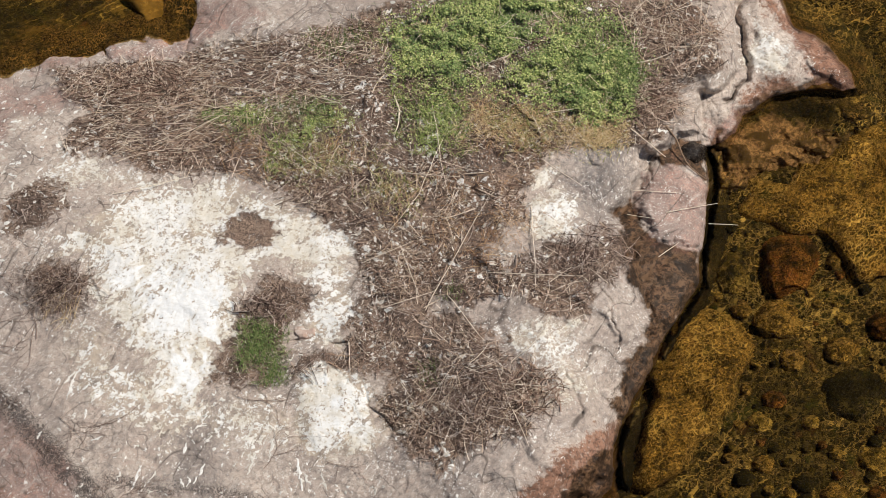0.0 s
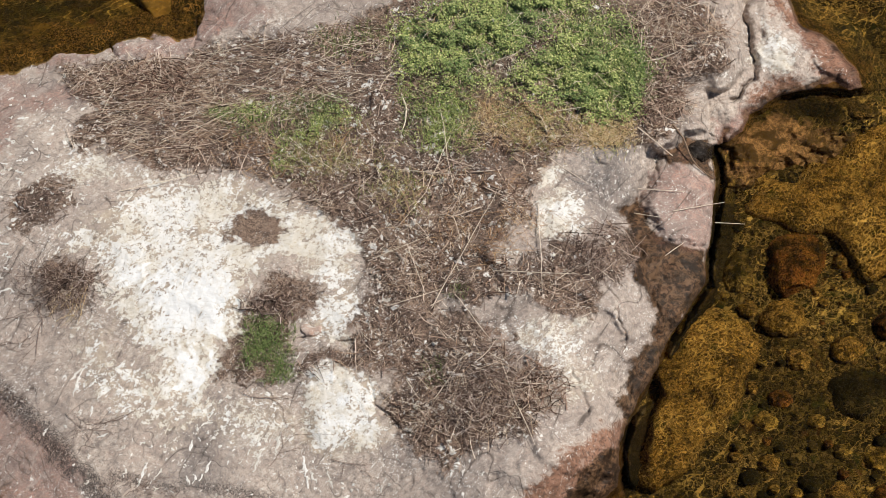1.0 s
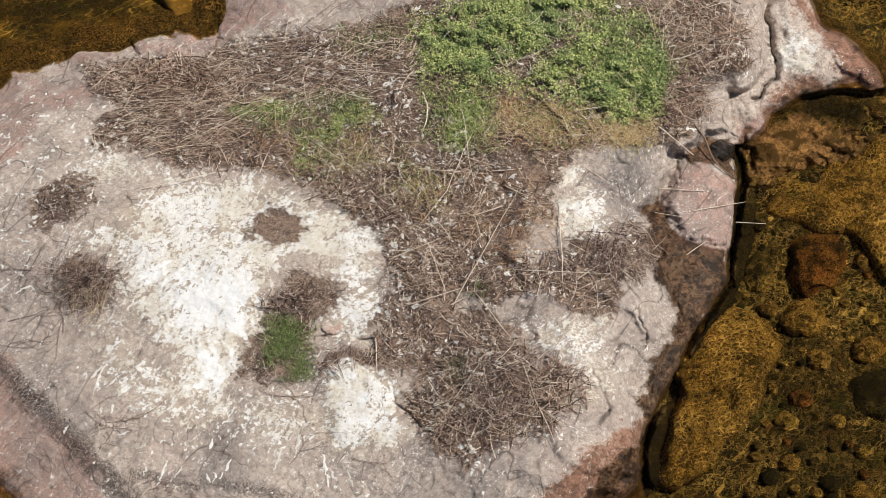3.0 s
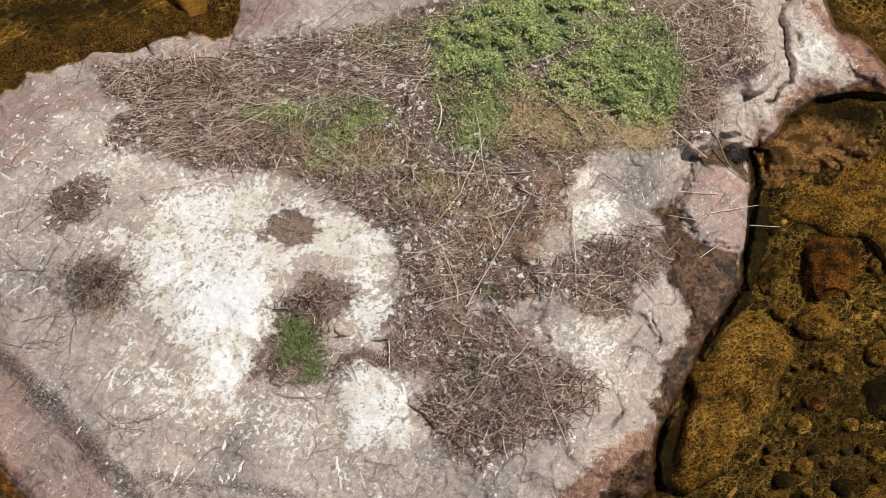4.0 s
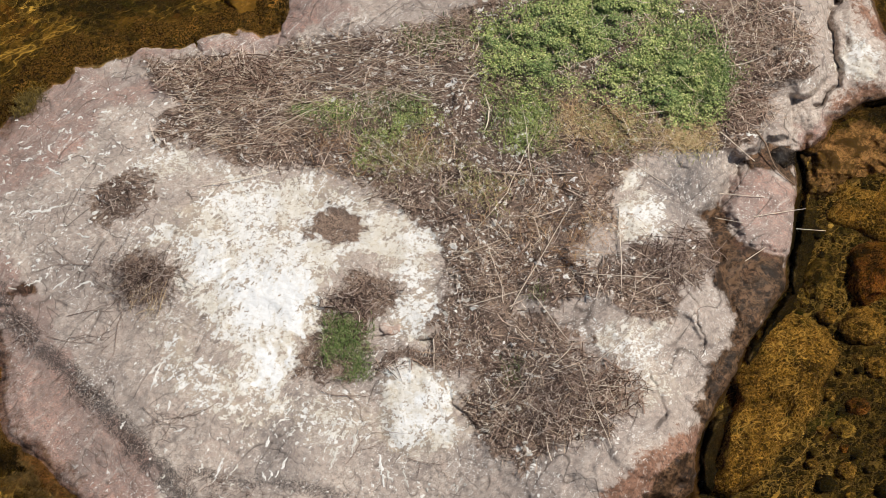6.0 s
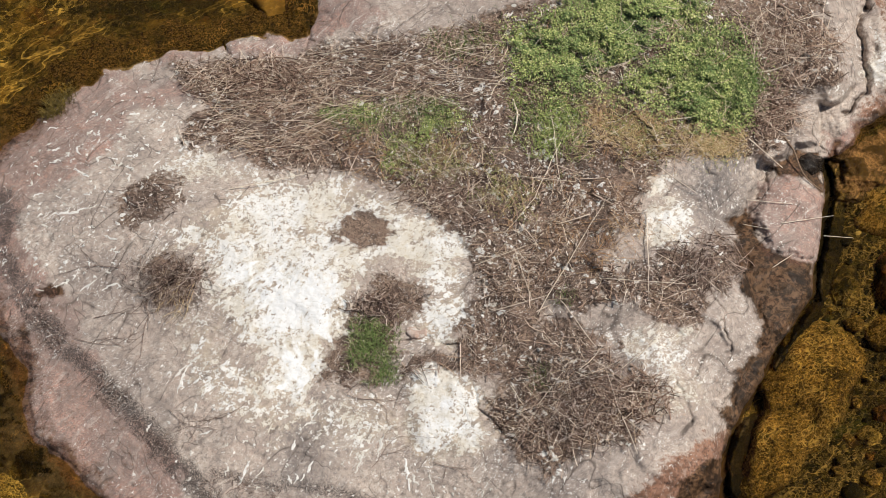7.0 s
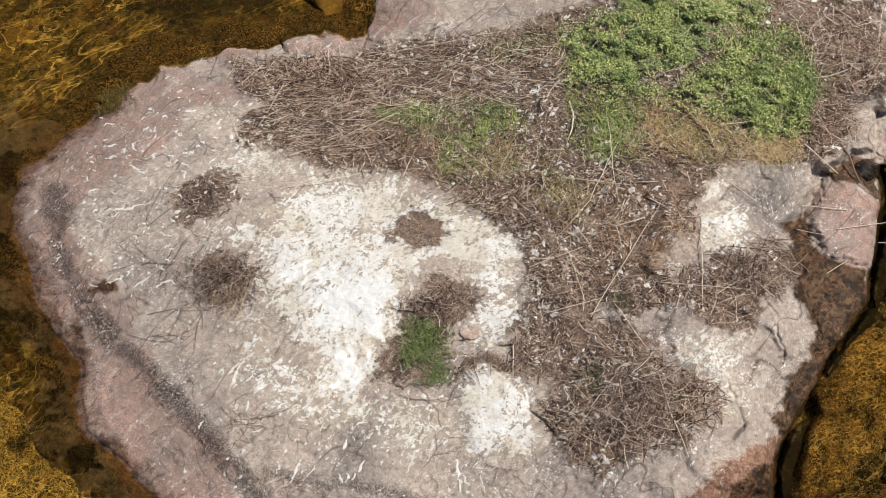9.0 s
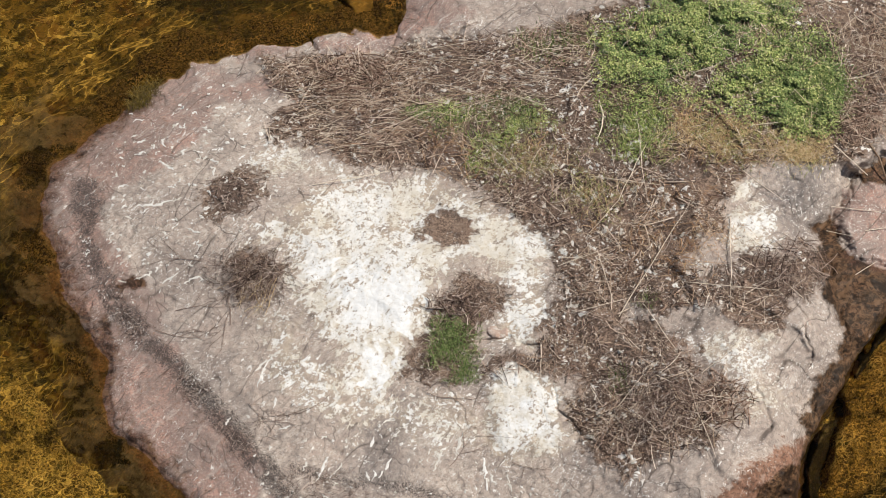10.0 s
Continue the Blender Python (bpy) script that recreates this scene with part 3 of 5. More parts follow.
    wash = n.math("ADD", n.math("MULTIPLY", patchy, 0.75), n.math("MULTIPLY", n.math("SUBTRACT", n.noise(20, 5, 0.68, 0.8), 0.5), 2.0))
    crust = n.math("MAXIMUM", crust, n.ramp(wash, 0.62, 0.85, 0.0, 0.85))
    smear = n.noise(19, 3, 0.5, 1.1, vector=flow.outputs[0])
    spot = n.ramp(smear, 0.635, 0.67)
    spot2 = n.ramp(n.noise(42, 3, 0.5, 0.9), 0.61, 0.65)
    spot = n.math("MAXIMUM", n.math("MULTIPLY", spot, n.ramp(n.noise(1.7, 4), 0.42, 0.58)), n.math("MULTIPLY", spot2, n.ramp(n.noise(1.3, 4), 0.46, 0.64)))
    spot = n.math("MULTIPLY", spot, n.math("SUBTRACT", 1.0, n.math("MAXIMUM", n.math("MULTIPLY", algae, 1.0), n.math("MULTIPLY", wet, 0.8))))
    # soil and trodden litter
    soily = n.math("ADD", soil, n.math("MULTIPLY", n.math("SUBTRACT", n.noise(8, 6, 0.7, 0.6), 0.5), 1.7))
    soily = n.ramp(soily, 0.36, 0.62)
    fibre = n.noise(34, 6, 0.75, 1.6)
    earth = n.mix(n.ramp(fibre, 0.38, 0.62), (0.060, 0.040, 0.030), (0.35, 0.248, 0.185))
    earth = n.mix(n.ramp(n.noise(3.1, 4), 0.45, 0.65, 0.0, 0.55), earth, n.mix(n.ramp(fine, 0.35, 0.7), (0.135, 0.085, 0.062), (0.37, 0.26, 0.195)))
    earth = n.mix(n.ramp(n.noise(4.3, 5, 0.65), 0.56, 0.68, 0.0, 0.4), earth, (0.38, 0.295, 0.23))
    earth = n.mix(n.ramp(n.noise(1.7, 5, 0.65, 0.5), 0.44, 0.60, 0.0, 0.62), earth, n.mix(n.ramp(fibre, 0.42, 0.60), (0.052, 0.038, 0.032), (0.16, 0.117, 0.095)))
    earth = n.mix(n.ramp(n.noise(11, 5, 0.7, 0.6), 0.53, 0.63, 0.0, 0.7), earth, (0.068, 0.049, 0.040))
    white = n.mix(n.ramp(n.noise(2.4, 5, 0.6), 0.40, 0.56), (0.60, 0.55, 0.47), (0.70, 0.68, 0.645))
    white = n.mix(n.ramp(n.math("ADD", guano, n.math("MULTIPLY", n.math("SUBTRACT", mid, 0.5), 0.8)), 0.7, 1.0), white, (0.755, 0.75, 0.735))
    white = n.mix(n.math("MULTIPLY", n.ramp(n.noise(24, 5, 0.68, 0.7), 0.54, 0.61, 0.0, 0.62), n.ramp(guano, 0.82, 1.0, 1.0, 0.35)), white, (0.47, 0.385, 0.265))
    colour = n.mix(n.math("MULTIPLY", crust, n.math("SUBTRACT", 1.0, n.math("MULTIPLY", wet, 0.8))), base, white)
    colour = n.mix(n.math("MULTIPLY", spot, 0.9), colour, (0.74, 0.71, 0.66))
    colour = n.mix(soily, colour, earth)
    colour = n.mix(n.math("MULTIPLY", n.math("MULTIPLY", spot2, soily), n.ramp(n.noise(3.5, 3), 0.4, 0.65)), colour, (0.66, 0.62, 0.57))
    wetness = n.math("ADD", wet, n.math("MULTIPLY", n.math("SUBTRACT", mid, 0.5), 0.7))
    wetness = n.ramp(n.math("ADD", wetness, n.math("MULTIPLY", n.math("SUBTRACT", blot, 0.5), 0.7)), 0.25, 0.75)
    brown = n.mix(n.ramp(n.noise(18, 6, 0.72, 0.8), 0.40, 0.62), (0.022, 0.013, 0.008), (0.145, 0.078, 0.042))
    brown = n.mix(n.ramp(n.noise(5, 5, 0.65, 0.6), 0.42, 0.6, 0.0, 0.7), brown, n.mix(n.ramp(fine, 0.4, 0.65), (0.014, 0.009, 0.005), (0.066, 0.040, 0.021)))
    brown = n.mix(n.math("MULTIPLY", pinkness, 0.75), brown, n.mix(n.ramp(fine, 0.38, 0.66), (0.05, 0.027, 0.019), (0.20, 0.10, 0.068)))
    brown = n.mix(n.ramp(n.noise(8, 5, 0.7, 0.8), 0.50, 0.60, 0.0, 0.8), brown, (0.15, 0.085, 0.046))
    brown = n.mix(n.ramp(n.noise(3.3, 4, 0.65, 0.6), 0.52, 0.60, 0.0, 0.75), brown, (0.012, 0.009, 0.007))
    colour = n.mix(n.math("MULTIPLY", wetness, 0.96), colour, brown)
    slime = n.mix(n.ramp(n.noise(9, 6, 0.78, 1.0), 0.42, 0.60), (0.003, 0.003, 0.002), (0.030, 0.021, 0.010))
    slime = n.mix(n.math("MULTIPLY", n.ramp(n.noise(48, 5, 0.75, 1.2), 0.49, 0.57), 0.85), slime, (0.095, 0.066, 0.031))
    slime = n.mix(n.ramp(n.noise(3.0, 5, 0.65, 0.6), 0.46, 0.58, 0.0, 0.85), slime, (0.008, 0.008, 0.006))
    hairs = n.math("MULTIPLY", n.strand(26, 0.05, n.stretched(1.2, 0.7, 1.0)), n.ramp(n.noise(4.1, 3), 0.42, 0.6))
    slime = n.mix(n.math("MULTIPLY", hairs, 0.75), slime, (0.29, 0.18, 0.08))
    speck = n.mix(n.ramp(n.noise(30, 6, 0.75, 1.0), 0.44, 0.60), (0.008, 0.005, 0.003), (0.092, 0.058, 0.026))
    speck = n.mix(n.ramp(n.noise(44, 4, 0.65, 0.8), 0.57, 0.64), speck, (0.14, 0.092, 0.045))
    slime = n.mix(n.ramp(n.noise(2.6, 4, 0.6, 0.5), 0.40, 0.58), slime, speck)
    slime = n.mix(n.ramp(n.math("ADD", algae, n.math("MULTIPLY", n.math("SUBTRACT", n.noise(3.5, 4, 0.65, 0.6), 0.5), 0.7)), 0.74, 0.94), slime, algae_colour(n, *BOTTOM)[0])
    redrock = n.mix(n.ramp(n.noise(4.5, 5, 0.62, 0.8), 0.40, 0.58), (0.050, 0.034, 0.025), (0.27, 0.175, 0.138))
    redrock = n.mix(n.ramp(n.noise(26, 5, 0.72, 0.8), 0.46, 0.60, 0.0, 0.75), redrock, (0.055, 0.034, 0.018))
    redrock = n.mix(n.ramp(blot, 0.50, 0.60, 0.0, 0.7), redrock, (0.05, 0.032, 0.018))
    slime = n.mix(n.math("MULTIPLY", n.ramp(n.math("ADD", shelf, n.math("MULTIPLY", n.math("SUBTRACT", mid, 0.5), 0.8)), 0.3, 0.6), 0.9), slime, redrock)
    # near-black paints in shade of cleft, pocket and rock foot, plus dark west shore
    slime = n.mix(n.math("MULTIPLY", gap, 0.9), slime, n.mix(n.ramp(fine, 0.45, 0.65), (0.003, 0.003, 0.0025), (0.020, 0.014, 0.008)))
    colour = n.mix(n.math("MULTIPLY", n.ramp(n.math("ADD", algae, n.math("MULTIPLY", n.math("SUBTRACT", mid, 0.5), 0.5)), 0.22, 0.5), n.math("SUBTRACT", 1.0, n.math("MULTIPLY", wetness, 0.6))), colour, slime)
    height = n.math("ADD", n.math("MULTIPLY", mid, 0.5), n.math("MULTIPLY", fine, 0.35))
    height = n.math("ADD", height, n.math("MULTIPLY", fibre, n.math("MULTIPLY", soily, 0.6)))
    height = n.math("SUBTRACT", n.math("ADD", height, n.math("MULTIPLY", crust, 0.15)), n.math("MULTIPLY", hair, 0.3))
    n.put(n.bsdf.inputs["Specular IOR Level"], n.ramp(wetness, 0.4, 0.9, 0.08, 0.05))
    n.bump(height, 0.7, 0.025)
    return n.done(colour, n.ramp(wetness, 0.2, 0.9, 0.88, 0.36))


def stone_material(name, light, dark, patch, wet=0.85, scale=1.0):
    n = Nodes(name)
    mid, fine = n.noise(6 * scale, 5, 0.62), n.noise(40 * scale, 4, 0.65)
    c = n.mix(n.ramp(mid, 0.35, 0.65), light, dark)
    c = n.mix(n.ramp(n.noise(14 * scale, 5, 0.7, 0.5), 0.52, 0.66), c, patch)
    c = n.mix(n.ramp(fine, 0.5, 0.8), c, n.mix(0.5, c, (0.06, 0.045, 0.035)))
    n.bsdf.inputs["Specular IOR Level"].default_value = 0.12 if wet < 0.5 else 0.04
    n.bump(n.math("ADD", mid, n.math("MULTIPLY", fine, 0.5)), 0.8, 0.02)
    return n.done(c, wet)


def island_tinted(name, colours, rough=0.75, sheen=0.12, deep=None):
    """Colour that differs from piece to piece of one mesh."""
    n = Nodes(name)
    geo = n.node("ShaderNodeNewGeometry")
    ramp = n.node("ShaderNodeValToRGB")
    ramp.color_ramp.interpolation = "LINEAR"
    while len(ramp.color_ramp.elements) < len(colours):
        ramp.color_ramp.elements.new(0.5)
    for k, (el, c) in enumerate(zip(ramp.color_ramp.elements, colours)):
        el.position, el.color = k / (len(colours) - 1), (*c, 1)
    n.put(ramp.inputs[0], geo.outputs["Random Per Island"])
    c = n.mix(n.ramp(n.noise(70, 3), 0.35, 0.7, 0.0, 0.45), ramp.outputs[0], n.mix(0.5, ramp.outputs[0], (0.03, 0.025, 0.015)))
    if deep:
        c = n.mix(n.ramp(n.noise(1.5, 4, 0.6, 0.4), 0.48, 0.62, 0.0, 0.45), c, deep)
    n.bsdf.inputs["Specular IOR Level"].default_value = sheen
    return n.done(c, rough)


def water_material():
    n = Nodes("brown_water")
    ripple = n.math("ADD", n.noise(3.0, 3, 0.5, 0.4, vector=n.stretched(1, 1.7, 1)), n.math("MULTIPLY", n.noise(11, 2, 0.5, 0.3), 0.35))
    bump = n.node("ShaderNodeBump")
    n.put(bump.inputs["Height"], ripple)
    bump.inputs["Strength"].default_value, bump.inputs["Distance"].default_value = 0.45, 0.06
    clear = n.node("ShaderNodeBsdfRefraction")
    clear.inputs["Color"].default_value = (0.81, 0.67, 0.33, 1)
    clear.inputs["Roughness"].default_value, clear.inputs["IOR"].default_value = 0.0, 1.33
    gloss = n.node("ShaderNodeBsdfGlossy")
    gloss.inputs["Roughness"].default_value = 0.03
    fresnel = n.node("ShaderNodeFresnel")
    fresnel.inputs["IOR"].default_value = 1.33
    mix = n.node("ShaderNodeMixShader")
    for node in (clear, gloss, fresnel):
        n.put(node.inputs["Normal"], bump.outputs[0])
    n.put(mix.inputs[0], n.math("MULTIPLY", fresnel.outputs[0], 0.3))
    n.put(mix.inputs[1], clear.outputs[0])
    n.put(mix.inputs[2], gloss.outputs[0])
    out = [o for o in n.tree.nodes if o.type == "OUTPUT_MATERIAL"][0]
    n.put(out.inputs[0], mix.outputs[0])
    return n.mat


ROCK = rock_material()
PALE_STONE = stone_material("pale_pink_granite", (0.47, 0.37, 0.31), (0.40, 0.27, 0.21), (0.58, 0.53, 0.47))
WET_STONE = stone_material("wet_dark_stone", (0.034, 0.026, 0.020), (0.010, 0.008, 0.007), (0.075, 0.062, 0.050), 0.16, 1.6)
DARK_STONE = algae_material("dark_stone", (0.17, 0.13, 0.065), (0.022, 0.020, 0.017), (0.007, 0.007, 0.0065), 0.56, 1.2)
RED_STONE = algae_material("rust_red_algae", (0.50, 0.27, 0.09), (0.15, 0.058, 0.025), (0.022, 0.012, 0.008), 0.46, 1.7)
ORANGE_STONE = stone_material("orange_brown_stone", (0.165, 0.105, 0.038), (0.10, 0.064, 0.024), (0.20, 0.125, 0.05), 0.9, 0.7)
BED = algae_material("algae_bottom", *BOTTOM)
GOLD_ALGAE = algae_material("golden_algae", (0.62, 0.44, 0.19), (0.205, 0.128, 0.044), (0.050, 0.032, 0.013), 0.34, 1.2)
YELLOW_ALGAE = algae_material("yellow_algae", (0.64, 0.48, 0.19), (0.26, 0.18, 0.062), (0.07, 0.048, 0.018), 0.40, 1.0)
WATER = water_material()
TWIG = island_tinted("dry_twig", [(0.045, 0.027, 0.020), (0.13, 0.077, 0.056), (0.31, 0.20, 0.147), (0.43, 0.305, 0.228), (0.74, 0.62, 0.50)])
DARK_TWIG = island_tinted("dark_twig", [(0.034, 0.021, 0.017), (0.080, 0.050, 0.040), (0.165, 0.108, 0.085), (0.32, 0.23, 0.185), (0.62, 0.52, 0.44)])
CHIP = island_tinted("bleached_chip", [(0.035, 0.022, 0.017), (0.08, 0.05, 0.037), (0.36, 0.26, 0.195), (0.66, 0.56, 0.46), (0.80, 0.74, 0.66)])
STRAW = island_tinted("straw", [(0.40, 0.285, 0.19), (0.60, 0.465, 0.34), (0.80, 0.70, 0.57), (0.44, 0.26, 0.15)])
BRANCH = island_tinted("weathered_branch", [(0.17, 0.11, 0.075), (0.24, 0.16, 0.11), (0.32, 0.225, 0.16)])
RUSTY = island_tinted("rusty_stem", [(0.17, 0.085, 0.045), (0.34, 0.175, 0.085), (0.50, 0.30, 0.15), (0.62, 0.45, 0.27)])
LEAF = island_tinted("leaf", [(0.060, 0.105, 0.028), (0.20, 0.27, 0.075), (0.37, 0.435, 0.135), (0.53, 0.56, 0.20), (0.66, 0.64, 0.29)], 0.55, 0.25, (0.105, 0.185, 0.065))
GRASS = island_tinted("grass_blade", [(0.06, 0.10, 0.028), (0.125, 0.18, 0.052), (0.20, 0.255, 0.085), (0.34, 0.36, 0.16)], 0.6)
OLD_GRASS = island_tinted("yellowing_grass", [(0.15, 0.20, 0.05), (0.30, 0.31, 0.10), (0.46, 0.40, 0.18), (0.60, 0.47, 0.26)], 0.7)
BRIGHT_GRASS = island_tinted("bright_grass", [(0.12, 0.18, 0.045), (0.24, 0.32, 0.08), (0.38, 0.44, 0.14), (0.55, 0.52, 0.24)], 0.6)
OCHRE = island_tinted("ochre_grass", [(0.38, 0.255, 0.12), (0.55, 0.39, 0.20), (0.68, 0.53, 0.32)], 0.7)
SPLASH = island_tinted("dried_dropping", [(0.60, 0.56, 0.49), (0.70, 0.67, 0.62), (0.78, 0.76, 0.72)], 0.9)
WEED = island_tinted("seaweed", [(0.055, 0.040, 0.012), (0.12, 0.082, 0.018), (0.21, 0.145, 0.035)], 0.6)


# ---------------------------------------------------------------- the rock
def inside(a, b, outlines, soft, ragged=1.0):
    """0 to 1 across the outlines' edges, 0.5 on them."""
    best = np.zeros(np.shape(a))
    stray = ragged * (0.11 * fbm(a, b, 0.5, 2, 81) + 0.10 * fbm(a, b, 0.13, 4, 83, 0.7))
    for o in outlines:
        best = np.maximum(best, np.clip(0.5 + (edge_distance(a, b, o) + stray) / (2 * soft), 0, 1))
    return best


def rock_height(a, b):
    d = edge_distance(a, b, SHORE)
    d = d + (0.13 - 0.08 * smooth(-3.0, 0.0, a)) * fbm(a, b, 0.55, 4, 31, 0.6)
    east = smooth(-1.5, 1.2, a)
    up = np.maximum(d, 0)
    h = 0.10 * (0.12 + 0.88 * east) * (1 - np.exp(-up / 0.2)) + (0.008 + 0.022 * east) * fbm(a, b, 0.28, 3, 37) * np.exp(-(d / 0.45) ** 2) + 0.40 * (1 - np.exp(-up / (3.0 - 1.4 * east)))
    h = h * (1 - 0.6 * smooth(3.1, 3.6, a) * smooth(1.5, 2.1, b))
    h = h + np.where(d < 0, np.minimum(d, 0) * (0.30 + 1.1 * east) - 0.012 - (0.30 + 0.6 * east) * np.minimum(d, 0) ** 2, 0)
    edge = edge_distance(a, b, BLOCK) + 0.05 * fbm(a, b, 0.35, 3, 33)
    block = 0.55 * smooth(-0.04, 0.10, edge) + 0.45 * smooth(0.05, 0.42, edge)
    block = 0.40 * block * (east + (1 - east) * (1 - np.exp(-up / 2.6))) * smooth(-0.3, 0.1, d)
    outcrop = 0.16 * smooth(-0.30, 0.42, edge_distance(a, b, OUTCROP) + 0.04 * fbm(a, b, 0.3, 3, 35))
    h = h + np.maximum(block, outcrop)
    h = h + 0.13 * inside(a, b, LEDGES, 0.08, 0.4) + 0.03 * inside(a, b, [LEDGE_TOP], 0.10, 0.5)
    skirt = smooth(0.0, 1.0, inside(a, b, SKIRT, 0.42, 0.8))
    h = np.maximum(h, -0.75 + skirt * (0.57 + 0.13 * fbm(a, b, 0.45, 3, 39)))
    # broken facets: stepped, tilted slabs of stone
    wa, wb = a + 0.12 * fbm(a, b, 0.4, 3, 43), b + 0.12 * fbm(a, b, 0.4, 3, 45)
    rough_here = 0.12 + 0.88 * east
    h = h + 0.055 * fbm(a, b, 1.6, 3, 3) + 0.015 * fbm(a, b, 0.3, 4, 9, 0.6)
    rough_here = rough_here * (1 - 0.35 * inside(a, b, [OUTCROP], 0.15, 0.5))
    h = h + rough_here * (0.075 * facets(wa * 1.25 + 0.35 * wb, wb * 0.8, 0.62, 41) + 0.022 * facets(wa, wb, 0.21, 42))
    h = h + 0.02 * smooth(2.4, 3.0, a) * facets(wa * 1.3, wb, 0.16, 46) + 0.05 * smooth(3.2, 3.7, a) * facets(wa, wb * 0.7, 0.3, 48)
    h = h + 0.006 * facets(wa, wb, 0.09, 44) + (0.004 + 0.008 * east) * fbm(a, b, 0.09, 3, 47, 0.6)
    for line in CRACKS:
        r = edge_distance(a + 0.06 * fbm(a, b, 0.16, 3, 51, 0.6), b + 0.06 * fbm(a, b, 0.16, 3, 52, 0.6), line, False)
        h = h - 0.045 * np.exp(-(r / 0.013) ** 2) * (0.6 + 0.6 * fbm(a, b, 0.3, 2, 53)) - (0.10 * np.exp(-(r / 0.04) ** 2) if line is CRACKS[3] else 0)
    h = h + 0.035 * smooth(-0.08, 0.16, edge_distance(a, b, DOME) + 0.03 * fbm(a, b, 0.2, 3, 57))
    cleft = edge_distance(a + 0.05 * fbm(a, b, 0.25, 3, 55), b, CLEFT, False)
    h = h - 0.36 * np.exp(-(cleft / 0.036) ** 2)
    return np.maximum(h, -1.3)


NX, NY = 1040, 660
A0, A1, B0, B1 = -7.8, 5.8, -4.4, 4.6
ga, gb = np.meshgrid(np.linspace(A0, A1, NX), np.linspace(B0, B1, NY), indexing="ij")
soil_in = inside(ga, gb, SOIL, 0.20, 1.4) * (1 - 0.9 * inside(ga, gb, [DOME], 0.05, 0.3))
gz = rock_height(ga, gb)
gz = gz + inside(ga, gb, SOIL[:3], 0.20, 1.4) * (0.03 + 0.03 * fbm(ga, gb, 0.25, 4, 61, 0.65))
shore_d = edge_distance(ga, gb, SHORE)


def rock_z(a, b):
    """Height of the rock or soil at a place of the plan."""
    u = np.clip((np.asarray(a) - A0) / (A1 - A0) * (NX - 1), 0, NX - 1.001)
    v = np.clip((np.asarray(b) - B0) / (B1 - B0) * (NY - 1), 0, NY - 1.001)
    i, j = u.astype(int), v.astype(int)
    fu, fv = u - i, v - j
    return (gz[i, j] * (1 - fu) + gz[i + 1, j] * fu) * (1 - fv) + (gz[i, j + 1] * (1 - fu) + gz[i + 1, j + 1] * fu) * fv


def rgba(*layers):
    return np.stack([np.broadcast_to(np.clip(l, 0, 1), ga.shape) for l in layers], -1).reshape(-1, 4).astype(np.float32)


west = 1 - smooth(-3.6, -1.5, ga)
pink_band = west * smooth(1.05, 0.6, shore_d + 0.25 * fbm(ga, gb, 0.8, 3, 71)) * smooth(-0.6, 0.6, 2.4 - gb) * smooth(-0.35, -0.05, shore_d)
lichen_in = np.clip(np.maximum(1 - edge_distance(ga + 0.15 * fbm(ga, gb, 0.5, 3, 91), gb, LICHEN, False) / 0.20, 0.55 - edge_distance(ga, gb, LICHEN_LOW, False) / 0.35), 0, 1)
west_wet = 0.48 * west * smooth(-0.25, 0.25, fbm(ga, gb, 0.35, 3, 75)) * smooth(0.34, 0.10, shore_d + 0.22 * fbm(ga, gb, 0.5, 4, 73, 0.65)) * smooth(2.6, 1.6, gb)
splash = 0.9 * smooth(0.13, 0.01, gz) * smooth(-0.035, 0.0, gz) * (1 - 0.75 * smooth(1.6, 2.4, gb) * west)
# crust that runs out in rays from the top of the rock
ray, run = np.arctan2(gb - 0.3, ga + 2.6), np.hypot(ga + 2.6, gb - 0.3)
rays = fbm(ray * 3.0 + 0.25 * fbm(ga, gb, 0.6, 2, 58), run * 0.55, 0.16, 4, 59, 0.6)
crust_edge = edge_distance(ga, gb, GUANO[0]) + 0.22 * fbm(ga, gb, 0.5, 3, 81) + 0.30 * rays + 0.14 * fbm(ga, gb, 0.12, 3, 83, 0.7)
guano_in = 0.70 * smooth(-0.32, 0.30, crust_edge)
core_in = inside(ga, gb, GUANO_CORE[:1], 0.42, 2.0) + 0.45 * rays
guano_in = np.maximum(guano_in, np.where(core_in > 0, core_in, 0) * smooth(-0.1, 0.3, crust_edge))
guano_in = np.maximum(guano_in, 0.50 * inside(ga, gb, [DOME], 0.12, 1.8) + 0.36 * inside(ga, gb, [DOME], 0.45, 2.0))
guano_in = np.maximum(guano_in, 0.66 * smooth(0, 1, inside(ga, gb, PATCHY[:2] + PATCHY[3:4], 0.2, 2.0)))
guano_in = np.maximum(guano_in, 0.48 * smooth(0, 1, inside(ga, gb, PATCHY[2:3] + PATCHY[4:], 0.25, 2.0)))
guano_in = np.maximum(guano_in, 0.50 * smooth(0, 1, inside(ga, gb, FLECKED, 0.3, 1.5) + 0.3 * rays))
ledge_top = inside(ga, gb, [LEDGE_TOP], 0.06, 0.5)
cover = rgba(soil_in, guano_in, np.maximum.reduce([inside(ga, gb, PINK, 0.22, 1.6), 0.95 * pink_band, ledge_top]), lichen_in)
